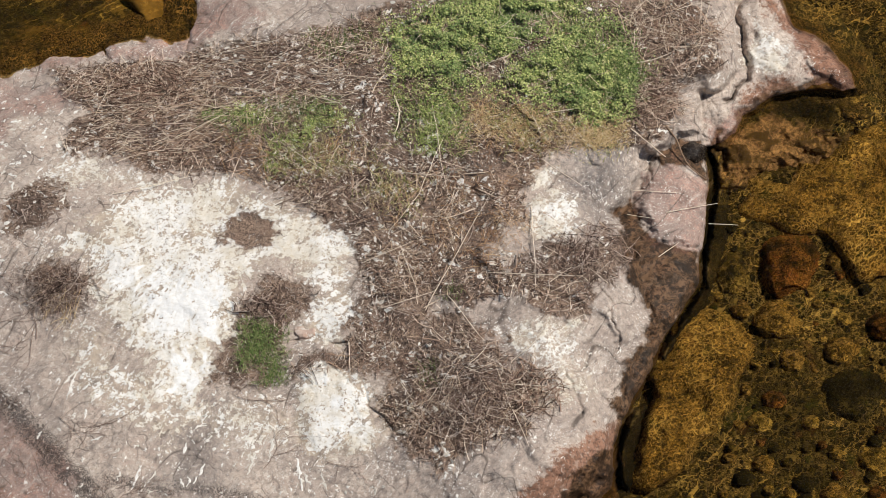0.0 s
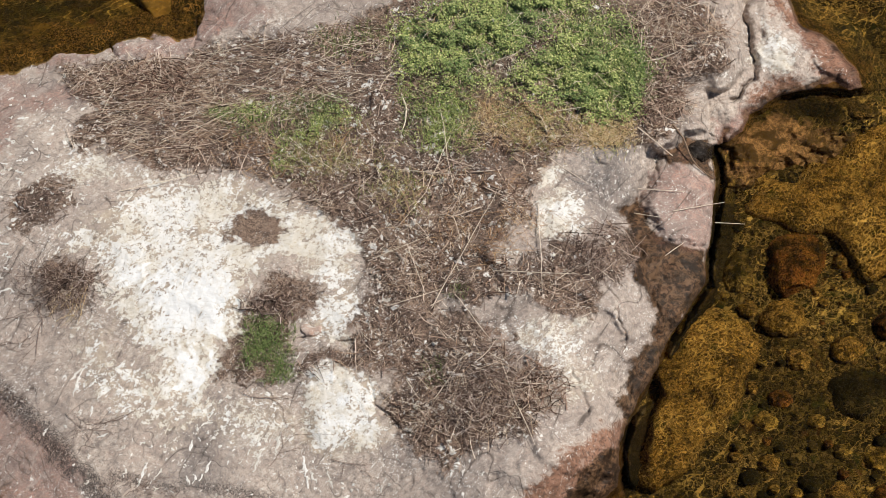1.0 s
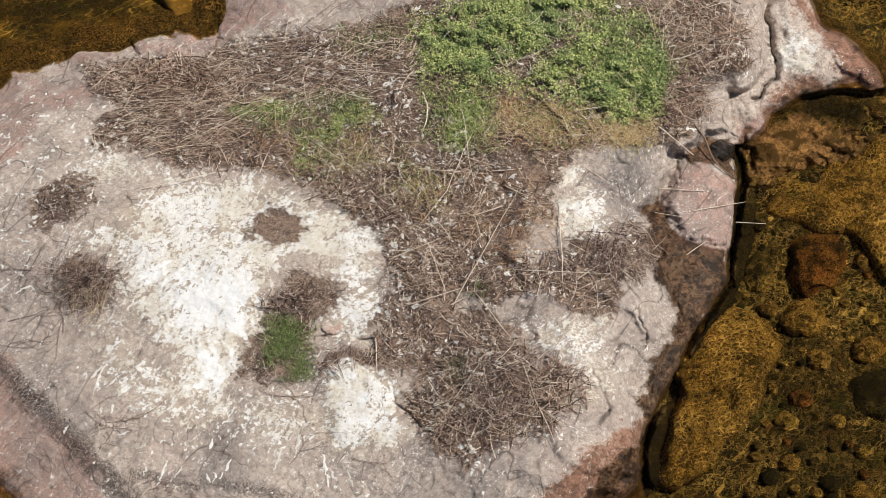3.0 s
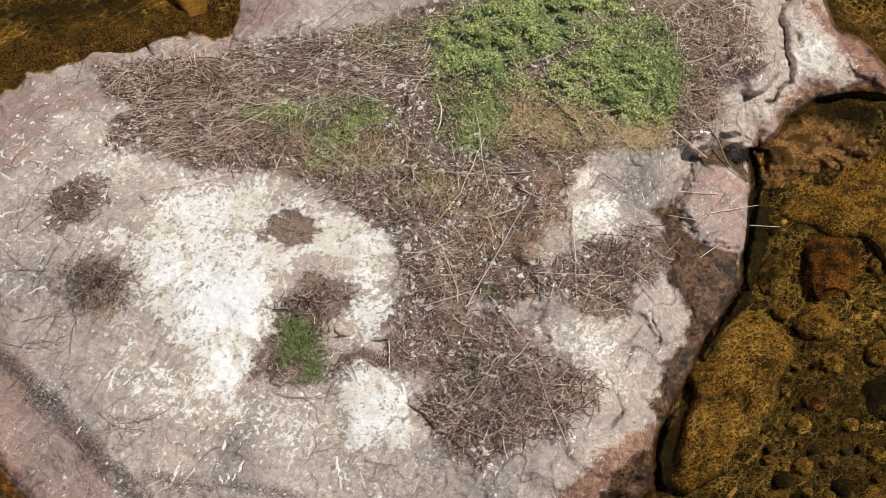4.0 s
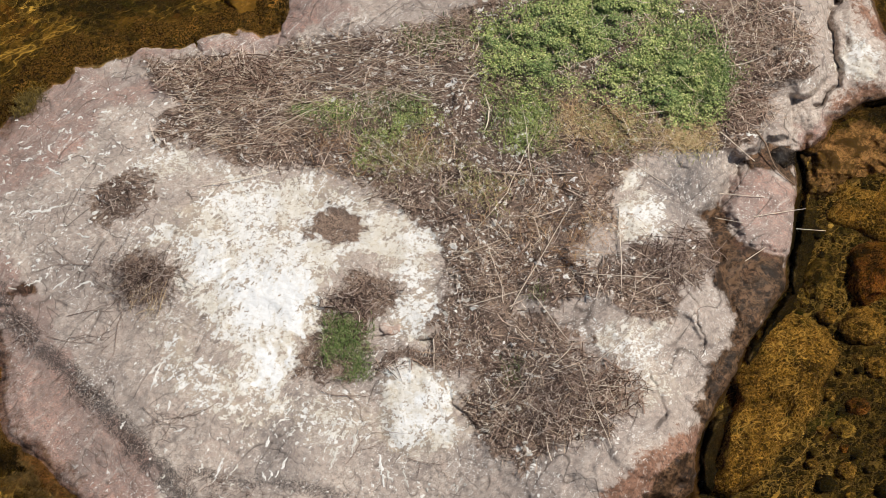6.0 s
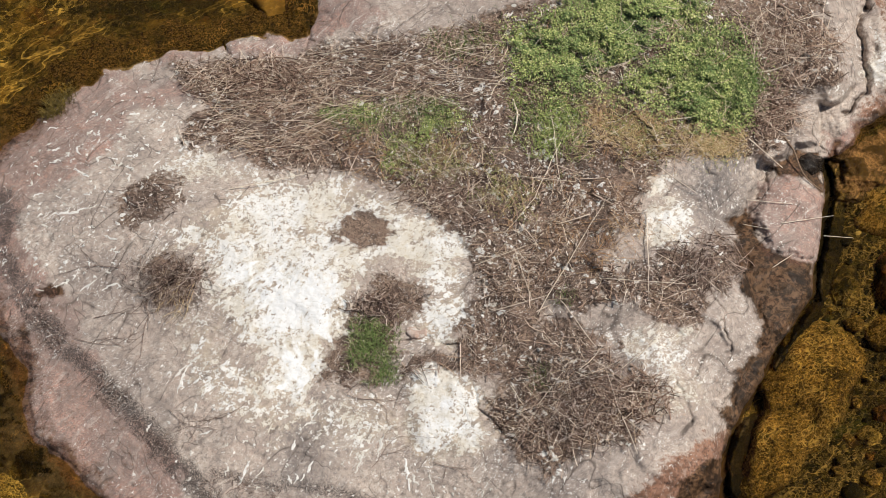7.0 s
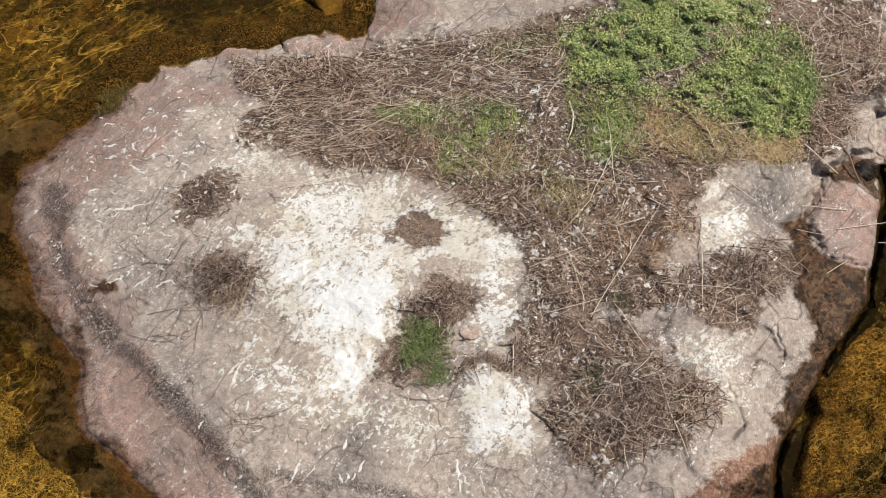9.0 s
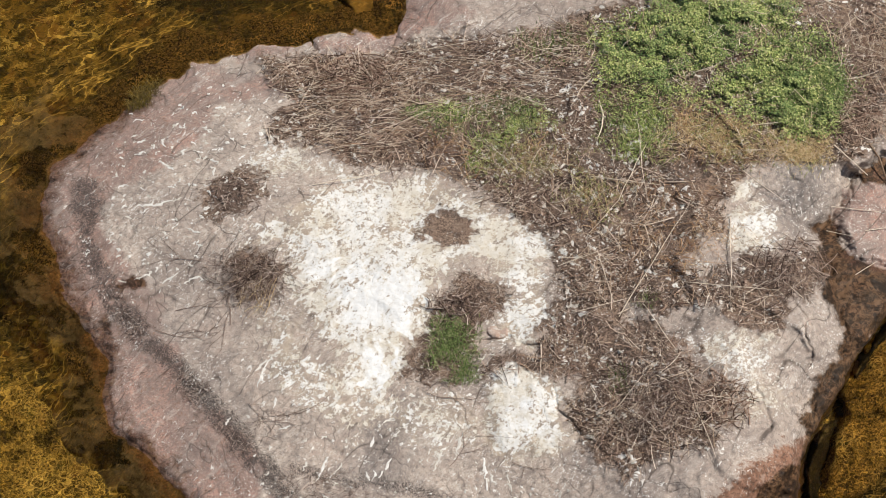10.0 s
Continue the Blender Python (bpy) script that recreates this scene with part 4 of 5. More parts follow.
wear = rgba((1 - ledge_top) * np.maximum(np.maximum(np.maximum(inside(ga, gb, WET, 0.07), 0.68 * inside(ga, gb, DAMP, 0.09)), west_wet), splash * (0.72 + 0.28 * (1 - west))), 0.15 * inside(ga, gb, [SHORE], 0.2) + np.maximum.reduce([0.72 * smooth(0.1, 0.9, inside(ga, gb, PATCHY, 0.2)), 0.95 * inside(ga, gb, PATCHY[3:4], 0.1), 0.46 * inside(ga, gb, PATCHY_THIN, 0.35, 1.5), 0.55 * inside(ga, gb, GUANO, 0.5, 1.5)]),
            np.maximum(inside(ga, gb, GREY[:1] + GREY[2:3] + GREY[4:5], 0.25, 1.5), 0.18 * inside(ga, gb, GREY[1:4:2] + GREY[5:], 0.3, 1.5)), 0.65 * smooth(0.03, -0.03, gz) + 0.35 * smooth(-0.08, -0.24, gz))
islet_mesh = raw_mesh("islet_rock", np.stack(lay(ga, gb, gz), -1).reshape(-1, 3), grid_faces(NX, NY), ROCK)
shelf = inside(ga, gb, SHELF, 0.25, 1.4)
# shade inside the cleft, painted as a dark band along its line
cleft_shade = np.exp(-(edge_distance(ga, gb, CLEFT, False) / 0.05) ** 2)
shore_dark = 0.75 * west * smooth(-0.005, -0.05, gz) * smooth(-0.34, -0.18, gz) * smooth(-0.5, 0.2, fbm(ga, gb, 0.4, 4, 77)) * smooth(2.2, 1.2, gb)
# eastern rock foot under water, its deep shade put into the colour
sunk_shade = (1 - 0.9 * smooth(3.3, 3.8, ga) * smooth(0.9, 1.6, gb)) * smooth(-0.6, 1.2, ga) * smooth(0.01, -0.06, gz) * (1 - inside(ga, gb, SKIRT + SHELF, 0.2))
deep = rgba(np.maximum.reduce([sunk_shade, cleft_shade, shore_dark, inside(ga, gb, [SHADE_POCKET], 0.12)]), shelf, np.maximum.reduce([inside(ga, gb, RED, 0.16, 1.3), inside(ga, gb, [RED_TAIL], 0.1), 0.30 * pink_band]), 0 * ga)
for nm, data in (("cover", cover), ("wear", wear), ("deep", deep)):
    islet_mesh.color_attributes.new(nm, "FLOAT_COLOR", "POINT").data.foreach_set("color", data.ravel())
islet = new("islet_rock", islet_mesh)
tagged(islet, "low rounded granite islet crusted white with bird droppings", "rock", kind="structure")

# ---------------------------------------------------------------- seabed and water
s = np.linspace(-1, 1, 401)
reach = np.sign(s) * (np.abs(s) * 11 + 2500 * np.abs(s) ** 14)
bx, by = np.meshgrid(reach, reach, indexing="ij")
bz = -0.46 + 0.10 * fbm(bx, by, 1.4, 4, 21) + 0.05 * np.abs(fbm(bx, by, 0.35, 3, 23)) - 0.25 * smooth(-6.5, -9, bx) - 0.2 * smooth(3.6, 6, by)
bed = new("ground", raw_mesh("ground", np.stack([bx, by, bz], -1).reshape(-1, 3), grid_faces(401, 401), BED))
tagged(bed, "shallow stony seabed grown with yellow-brown algae", "seabed", kind="structure")
sea = new("water", raw_mesh("water", [(-2500, -2500, 0), (2500, -2500, 0), (2500, 2500, 0), (-2500, 2500, 0)], [(0, 1, 2, 3)], WATER))
sea.visible_shadow = False
tagged(sea, "clear brown rippled shallow water", "water", kind="structure")


# ---------------------------------------------------------------- single stones
STONES = []


def stone(name, outline, top, bottom, mat, label, seed, flat=2.4, category="stone", over=None, k=56, rings=16, group=""):
    """A rounded stone of the given outline, its crown at top and its foot at bottom."""
    o = np.array(outline)
    c = o.mean(0)
    if over is not None:
        z0 = rock_z(o[:, 0], o[:, 1])
        top, bottom = float(z0.mean()) + over, float(z0.min()) - 0.12
    ang = np.arctan2(o[:, 1] - c[1], o[:, 0] - c[0])
    order = np.argsort(ang)
    ang, rad = ang[order], np.hypot(*(o - c).T)[order]
    th = np.linspace(-math.pi, math.pi, k, endpoint=False)
    r = np.interp(th, np.concatenate([ang - 2 * math.pi, ang, ang + 2 * math.pi]), np.tile(rad, 3))
    r = (r + np.roll(r, 1) + np.roll(r, -1)) / 3
    a, b, z = [c[0]], [c[1]], [1.0]
    for q in np.linspace(0, 1, rings + 1)[1:]:
        w = q ** 0.8
        a.extend(c[0] + r * w * np.cos(th))
        b.extend(c[1] + r * w * np.sin(th))
        z.extend(np.full(k, 1 - q ** flat))
    a, b, z = np.array(a), np.array(b), np.array(z)
    size = rad.mean()
    zz = bottom + (top - bottom) * z + size * (0.13 * fbm(a, b, size * 0.9, 4, seed, 0.55) + 0.10 * facets(a, b, size * 0.7, seed)) * (0.4 + 0.6 * z)
    a = a + size * 0.16 * fbm(a, b, size * 0.5, 3, seed + 5)
    b = b + size * 0.16 * fbm(a, b, size * 0.5, 3, seed + 9)
    faces = []
    for i in range(k):
        faces.append((0, 1 + i, 1 + (i + 1) % k, 0))
    quads = []
    for g in range(rings - 1):
        p, q = 1 + g * k, 1 + (g + 1) * k
        quads.extend((p + i, q + i, q + (i + 1) % k, p + (i + 1) % k) for i in range(k))
    verts = [Vector(lay(x, y, h)) for x, y, h in zip(a, b, zz)]
    base = sum((verts[-k:][i] for i in range(k)), Vector()) / k
    bm = bmesh.new()
    vs = [bm.verts.new(v - base) for v in verts]
    for f in faces:
        bm.faces.new((vs[f[0]], vs[f[1]], vs[f[2]]))
    for f in quads:
        bm.faces.new([vs[i] for i in f])
    bm.faces.new(vs[:-k - 1:-1])
    for f in bm.faces:
        f.smooth = True
    me = bpy.data.meshes.new(name)
    bm.to_mesh(me)
    bm.free()
    me.materials.append(mat)
    ob = new(name, me)
    ob.location = base
    STONES.append(outline)
    return tagged(ob, label, category, group)


UNDER = "low rounded stone under water, furred with golden algae"
stone("submerged_slab", [(2.64, -1.02), (2.99, -0.82), (3.30, -0.94), (3.47, -1.33), (3.33, -1.87), (3.09, -2.40), (2.77, -2.78), (2.48, -3.16), (2.29, -3.53), (1.99, -3.53), (1.96, -3.16), (2.07, -2.59), (2.30, -2.18), (2.44, -1.56)], -0.14, -0.5, GOLD_ALGAE, "large flat stone slab under water, felted with golden algae", 3, 6)
stone("submerged_boulder", [(3.48, -0.23), (3.59, 0.05), (3.88, 0.17), (4.16, 0.01), (4.21, -0.39), (4.03, -0.71), (3.68, -0.82), (3.53, -0.59)], -0.16, -0.5, RED_STONE, "rust-red boulder just under the water surface", 5)
stone("submerged_boulder", [(3.39, -1.10), (3.68, -0.82), (3.96, -0.94), (3.99, -1.17), (3.72, -1.35), (3.44, -1.29)], -0.24, -0.5, GOLD_ALGAE, UNDER, 8)
stone("submerged_boulder", [(4.65, -1.14), (4.86, -0.98), (5.11, -1.06), (5.16, -1.29), (4.84, -1.39)], -0.24, -0.5, RED_STONE, "reddish boulder under water among algae", 11)
stone("submerged_boulder", [(4.17, -1.45), (4.41, -1.28), (4.59, -1.41), (4.55, -1.64), (4.26, -1.73)], -0.28, -0.5, GOLD_ALGAE, UNDER, 14)
stone("submerged_boulder", [(4.06, -2.02), (4.32, -1.78), (4.73, -1.73), (5.03, -2.02), (4.85, -2.40), (4.41, -2.52), (4.11, -2.37)], -0.36, -0.5, DARK_STONE, "large dark grey boulder under water", 17)
stone("submerged_boulder", [(4.49, -2.89), (4.77, -2.78), (5.07, -2.89), (4.99, -3.16), (4.62, -3.19)], -0.38, -0.5, YELLOW_ALGAE, "low boulder under water, yellow-green with algae", 20)
stone("submerged_boulder", [(3.17, -0.94), (3.33, -0.82), (3.42, -0.98), (3.29, -1.10)], -0.3, -0.5, GOLD_ALGAE, UNDER, 23)
stone("submerged_boulder", [(3.47, -2.11), (3.66, -2.02), (3.78, -2.21), (3.59, -2.33)], -0.33, -0.5, RED_STONE, "small reddish stone under water", 26)
stone("submerged_boulder", [(3.68, -1.56), (3.90, -1.48), (3.99, -1.68), (3.79, -1.81)], -0.33, -0.5, GOLD_ALGAE, UNDER, 29)
stone("submerged_boulder", [(3.02, -0.23), (3.20, -0.11), (3.41, -0.31), (3.37, -0.71), (3.12, -0.78), (3.01, -0.55)], -0.3, -0.5, BED, "dull olive boulder under water beside the rock", 32)
stone("submerged_slab", [(-3.75, 4.05), (-2.94, 4.10), (-2.91, 3.24), (-3.01, 3.08), (-3.28, 3.08), (-3.56, 3.33)], -0.07, -0.5, ORANGE_STONE, "smooth orange-brown slab of rock under water", 38, 6)
stone("submerged_slab", [(3.12, 0.94), (3.49, 0.77), (3.94, 0.85), (4.34, 1.22), (4.62, 1.67), (5.06, 1.84), (5.55, 1.14), (5.47, -0.23), (4.63, -0.63), (4.26, 0.13), (3.59, 0.23), (3.18, 0.31)], -0.27, -0.46, GOLD_ALGAE, "broad flat stone under water, felted with golden algae", 41, 4)
stone("submerged_slab", [(-7.39, -2.63), (-6.96, -1.99), (-6.67, -2.11), (-6.41, -2.50), (-6.09, -2.64), (-5.92, -3.07), (-5.61, -3.29), (-5.36, -4.22), (-7.18, -4.33)], -0.27, -0.50, YELLOW_ALGAE, "low flat stone under water off the shore, golden with algae", 44, 3)
stone("wet_boulder", [(2.60, 1.45), (2.68, 1.62), (2.84, 1.68), (2.97, 1.62), (3.00, 1.36), (2.96, 1.16), (2.78, 1.10), (2.64, 1.22)], 0.20, -0.1, WET_STONE, "dark rounded wet boulder wedged in a gap", 47, 3, over=0.10)
stone("ledge_block", [(-1.70, -1.13), (-1.56, -1.02), (-1.40, -1.06), (-1.38, -1.20), (-1.57, -1.27)], 0.93, 0.72, PALE_STONE, "small rounded pale stone set in the rock", 65, 5, "rock", over=0.015)


# ---------------------------------------------------------------- sticks, stalks, leaves
def rods(paths, radii, sides=3):
    """Tapered sticks along paths (count, points, 3), as one set of vertices and quads."""
    n, m, _ = paths.shape
    along = np.gradient(paths, axis=1)
    along /= np.linalg.norm(along, axis=2, keepdims=True) + 1e-9
    side = np.cross(along, [0.13, 0.21, 0.97])
    side /= np.linalg.norm(side, axis=2, keepdims=True) + 1e-9
    up = np.cross(side, along)
    taper = np.linspace(1.0, 0.55, m)[None, :, None]
    rings = []
    for k in range(sides):
        t = 2 * math.pi * k / sides + 0.5
        rings.append(paths + radii[:, None, None] * taper * (math.cos(t) * side + math.sin(t) * up))
    v = np.stack(rings, 2).reshape(-1, 3)
    idx = np.arange(n * m * sides).reshape(n, m, sides)
    nxt = np.roll(idx, -1, 2)
    f = np.stack([idx[:, :-1], nxt[:, :-1], nxt[:, 1:], idx[:, 1:]], -1).reshape(-1, 4)
    return v, f


def strewn(outlines, count, soft=0.02, patch=0.0, seed=1):
    """Random places inside the outlines; patch thins them in clumps."""
    rng = np.random.default_rng(seed)
    o = np.concatenate([np.array(p) for p in outlines])
    lo, hi = o.min(0) - 0.1, o.max(0) + 0.1
    got = np.zeros((0, 2))
    for _ in range(40):
        p = rng.random((count * 2, 2)) * (hi - lo) + lo
        keep = np.max([edge_distance(p[:, 0], p[:, 1], q) for q in outlines], 0) + soft * rng.normal(size=len(p)) > 0
        if patch:
            keep &= fbm(p[:, 0], p[:, 1], 0.5, 3, seed + 3) * 1.6 + rng.random(len(p)) * 0.7 > patch
        got = np.concatenate([got, p[keep]])
        if len(got) >= count:
            break
    return got[:count]


def cobbles(region, count, radius, seed):
    """Loose cobbles under water, each clear of the larger stones."""
    rng = np.random.default_rng(seed)
    large, done = list(STONES), []
    kinds = [(GOLD_ALGAE, "rounded cobble under water, furred with golden algae"), (BED, "dull olive cobble under water"), (YELLOW_ALGAE, "yellow-green cobble under water"), (DARK_STONE, "dark grey cobble under water"),
             (GOLD_ALGAE, "rounded cobble under water, furred with golden algae"), (RED_STONE, "small rust-red cobble under water"), (YELLOW_ALGAE, "yellow-green cobble under water")]
    for c in strewn([region], count * 6, 0.0, 0.0, seed):
        r = radius[0] + (radius[1] - radius[0]) * rng.random() ** 2
        if any(math.dist(c, p) < 0.92 * (r + q) for p, q in done) or any(edge_distance(np.array(c[0]), np.array(c[1]), o) > -0.5 * r for o in large):
            continue
        done.append((c, r))
        turn, long = rng.random() * 3.14, 1.0 + 0.35 * rng.random()
        th = np.linspace(0, 2 * math.pi, 10, endpoint=False)
        w = r * (0.82 + 0.3 * rng.random(10))
        ex, ey = w * np.cos(th) * long, w * np.sin(th) * 1.15
        mat, label = kinds[int(rng.integers(len(kinds)))]
        outline = list(zip(c[0] + ex * math.cos(turn) - ey * math.sin(turn), c[1] + ex * math.sin(turn) + ey * math.cos(turn)))
        stone("submerged_cobble", outline, -0.42 + 0.35 * r + 0.03 * rng.random(), -0.50, mat, label, seed + len(done), 2.0, k=22, rings=7, group="cobbles under water")
        if len(done) == count:
            break


cobbles([(3.05, 0.22), (3.40, 0.25), (4.20, 0.05), (5.25, -0.60), (5.25, -3.70), (2.90, -3.70), (3.20, -2.40), (3.45, -1.60), (3.02, -0.80)], 64, (0.06, 0.18), 700)


def stick_paths(places, length, bend, lift, seed, turn=None, points=4):
    """Crooked sticks that lie on the rock round the places."""
    rng = np.random.default_rng(seed)
    n = len(places)
    ang = rng.random(n) * math.pi * 2 if turn is None else turn
    ln = length[0] + (length[1] - length[0]) * rng.random(n) ** 2
    t = np.linspace(-0.5, 0.5, points)[None, :]
    ang = ang[:, None] + bend * (rng.normal(size=(n, 1)) * t * 2 + 0.22 * rng.normal(size=(n, points)) * (np.abs(t) > 0.1))
    a = places[:, :1] + ln[:, None] * t * np.cos(ang)
    b = places[:, 1:] + ln[:, None] * t * np.sin(ang) * 1.1
    base = rock_z(a, b)
    rest = np.maximum(base.max(1, keepdims=True) - 0.03, base)
    z = 0.35 * rest + 0.65 * base + 0.006 + lift * rng.random((n, 1)) + rng.normal(size=(n, points)) * lift * 0.25
    return np.stack(lay(a, b, np.maximum(z, base + 0.003)), -1)


def stuff(name, v, f, mat, label, category, smooth_shade=False):
    return tagged(new(name, raw_mesh(name, v, f, mat, smooth_shade)), label, category, kind="stuff")


def litter(name, outlines, count, length, radius, bend, lift, mat, label, seed, patch=0.0, soft=0.03, aim=None):
    """Strewn sticks; aim makes most of them lie one way."""
    p = strewn(outlines, count, soft, patch, seed)
    rng = np.random.default_rng(seed + 50)
    turn = None if aim is None else aim + 0.45 * rng.normal(size=len(p))
    v, f = rods(stick_paths(p, length, bend, lift, seed + 1, turn), radius[0] + (radius[1] - radius[0]) * rng.random(len(p)) ** 2)
    return stuff(name, v, f, mat, label, "litter")


litter("twig_litter", SOIL[:3], 4200, (0.05, 0.30), (0.0022, 0.0055), 0.08, 0.03, TWIG, "dense litter of short dry twigs on dark soil", 101, 0.42)
litter("twig_litter", SOIL[:3], 4200, (0.05, 0.30), (0.0022, 0.0060), 0.10, 0.02, DARK_TWIG, "litter of dark weathered twigs on soil", 111, 0.38)
litter("stick_litter", SOIL[:3], 650, (0.08, 0.40), (0.005, 0.0095), 0.15, 0.04, TWIG, "thicker broken sticks lying in the litter", 106, 0.45)
litter("straw_litter", SOIL[:3], 1500, (0.03, 0.34), (0.0022, 0.0046), 0.06, 0.05, STRAW, "scattered pale broken straw on soil", 121, 0.42)
litter("chip_litter", SOIL[:3], 9000, (0.015, 0.065), (0.0035, 0.0085), 0.15, 0.015, CHIP, "broken bits of stalk, shell and bleached twig on soil", 171, 0.34)
litter("chip_litter", [SOIL[3], SOIL[5]], 400, (0.012, 0.05), (0.0024, 0.005), 0.15, 0.012, CHIP, "broken bits of stalk and twig in the soil hollows", 181, 0.1)
litter("twig_litter", SOIL[3:4], 420, (0.05, 0.25), (0.0018, 0.0045), 0.6, 0.03, DARK_TWIG, "dark twigs in a soil hollow", 131)
litter("twig_litter", [[(-4.36, 2.57), (-2.94, 2.75), (-1.84, 3.03), (-1.43, 2.49), (-2.32, 1.88), (-2.81, 1.37), (-3.45, 1.27), (-3.97, 1.47), (-4.22, 1.50), (-4.00, 1.92), (-4.21, 2.25)]], 620, (0.08, 0.45), (0.0026, 0.0065), 0.10, 0.05, TWIG, "thick mat of dry grey-brown twigs", 141, aim=0.25)
litter("stem_litter", [[(-0.53, 0.89), (0.74, 0.98), (0.93, 0.33), (0.48, -0.24), (-0.15, 0.01), (-0.60, 0.41)], [(0.05, 2.12), (1.60, 2.10), (2.02, 1.75), (1.20, 1.35), (0.20, 1.55)], [(-2.6, 1.75), (-1.2, 1.7), (-0.9, 1.25), (-2.2, 1.1)]],
       900, (0.05, 0.32), (0.0018, 0.0040), 0.2, 0.04, RUSTY, "thin rust-brown dead stems on the litter", 191, 0.1, 0.15)
litter("straw_litter", [[(-4.04, 2.59), (-2.94, 2.79), (-1.84, 3.07), (-0.54, 3.53), (-0.51, 2.34), (-1.42, 2.07), (-2.32, 1.88), (-2.81, 1.37), (-3.58, 1.35), (-4.00, 1.84)]], 420, (0.12, 0.6), (0.0024, 0.005), 0.05, 0.06, STRAW, "long pale reeds swept together on the litter", 146, aim=0.2)
litter("twig_litter", [LICHEN_LOW[:2] + [(-2.49, -3.52), (-3.32, -3.87), (-3.86, -3.31)]], 260, (0.05, 0.22), (0.0015, 0.003), 0.9, 0.01, DARK_TWIG, "fine dark rootlets on bare rock", 151)
litter("twig_litter", [[(-5.80, -0.90), (-5.41, -1.30), (-4.91, -1.89), (-4.43, -2.40), (-4.08, -2.87), (-4.26, -2.96), (-4.87, -2.31), (-5.36, -1.81), (-5.75, -1.33)]], 420, (0.04, 0.16), (0.0015, 0.003), 0.8, 0.01, DARK_TWIG, "fine dark dead moss stems on rock", 161, 0.1, 0.06)


litter("straw_litter", [[(-4.50, -0.62), (-4.10, -0.60), (-4.14, -1.00), (-4.46, -1.05)]], 22, (0.15, 0.42), (0.0024, 0.0038), 0.2, 0.05, OCHRE, "spray of yellow straw hanging out of the dark nest", 196, aim=-1.75)
litter("twig_litter", [NEST_BED], 110, (0.06, 0.3), (0.002, 0.0045), 0.5, 0.06, DARK_TWIG, "tangle of dark fine twigs in the nest bed", 198)


# ---------------------------------------------------------------- nests
def nest(centre, radius, count, mat, label, seed, spread=1.0, lining=True, tall=0.10, thick=1.0, radial=0.45, longest=0.9):
    """A loose ring of sticks round a shallow cup."""
    rng = np.random.default_rng(seed)
    c = np.array(centre)
    q = rng.random(count) ** 0.75
    th = rng.random(count) * 2 * math.pi
    p = c + (radius * spread * q)[:, None] * np.stack([np.cos(th), 0.85 * np.sin(th)], 1)
    turn = th + np.where(rng.random(count) > radial, math.pi / 2, 0) + rng.normal(size=count) * 0.6
    paths = stick_paths(p, (0.10, radius * longest), 0.28, 0.02, seed + 1, turn)
    paths[..., 2] += (tall * np.exp(-((q - 0.45) / 0.25) ** 2) * rng.random(count))[:, None]
    home = Vector(lay(c[0], c[1], float(rock_z(c[0], c[1]))))
    root = new("nest")
    root.location = home
    v, f = rods(paths - np.array(home), thick * (0.003 + 0.006 * rng.random(count) ** 2))
    ring = new("stick_ring", raw_mesh("stick_ring", v, f, mat, False))
    ring.parent = root
    tagged(ring, kind="stuff")
    if lining:
        m = int(count * 0.35)
        p = c + (radius * 0.4 * rng.random(m) ** 0.5)[:, None] * np.stack([np.cos(th[:m]), 0.85 * np.sin(th[:m])], 1)
        v, f = rods(stick_paths(p, (0.05, 0.18), 0.7, 0.02, seed + 2) - np.array(home), 0.0015 + 0.002 * rng.random(m))
        cup = new("cup_lining", raw_mesh("cup_lining", v, f, STRAW, False))
        cup.parent = root
        tagged(cup, "finer pale straw lining", kind="stuff")
    if radius > 0.6:
        m = 70
        p = c + (radius * 0.9 * rng.random(m) ** 0.5)[:, None] * np.stack([np.cos(th[:m]), 0.85 * np.sin(th[:m])], 1)
        v, f = rods(stick_paths(p, (0.15, 0.55), 0.08, 0.12, seed + 3) - np.array(home), 0.0026 + 0.0025 * rng.random(m))
        top = new("loose_straw", raw_mesh("loose_straw", v, f, STRAW, False))
        top.parent = root
        tagged(top, "long pale straws strewn on top", kind="stuff")
    return tagged(root, label, "nest", "nests on the rock")


(n1, n2, n3, n4, n5, n6, n7, n8, n9) = [(-4.31, -0.56), (-4.60, 0.59), (0.32, -2.04), (1.65, -0.06), (2.61, 3.18), (2.40, 2.08), (0.94, -1.95), (-2.02, -0.86), (-3.37, 2.36)]
nest(n1, 0.56, 300, DARK_TWIG, "spidery nest of dark curled twigs on bare rock", 201, 0.95, True, 0.10, 0.5, 0.7, 1.15)
nest(n2, 0.34, 80, DARK_TWIG, "flat trodden nest of dark soil and twigs", 211, 1.0, False, 0.02, 0.7)
nest(n3, 0.82, 1000, DARK_TWIG, "broad untidy nest heap of dark brown twigs", 221, 1.0, False, 0.11, 0.52, 0.5, 0.5)
nest(n4, 0.50, 300, DARK_TWIG, "nest of dark twigs at the rock edge", 231, 1.0, False, 0.10, 0.7)
nest(n5, 0.62, 420, TWIG, "broad nest of pale dry twigs beside the green plants", 241, 1.0, True, 0.10, 0.75)
nest(n6, 0.42, 320, TWIG, "nest of pale dry twigs above the crack", 251, 1.0, True, 0.10, 0.75)
nest(n7, 0.40, 260, TWIG, "loose nest of dry stalks on the rock shoulder", 261)
nest(n8, 0.30, 160, DARK_TWIG, "small nest of dark twigs beside a grass tuft", 271)
nest(n9, 0.50, 420, TWIG, "nest of grey twigs near the shore", 281)


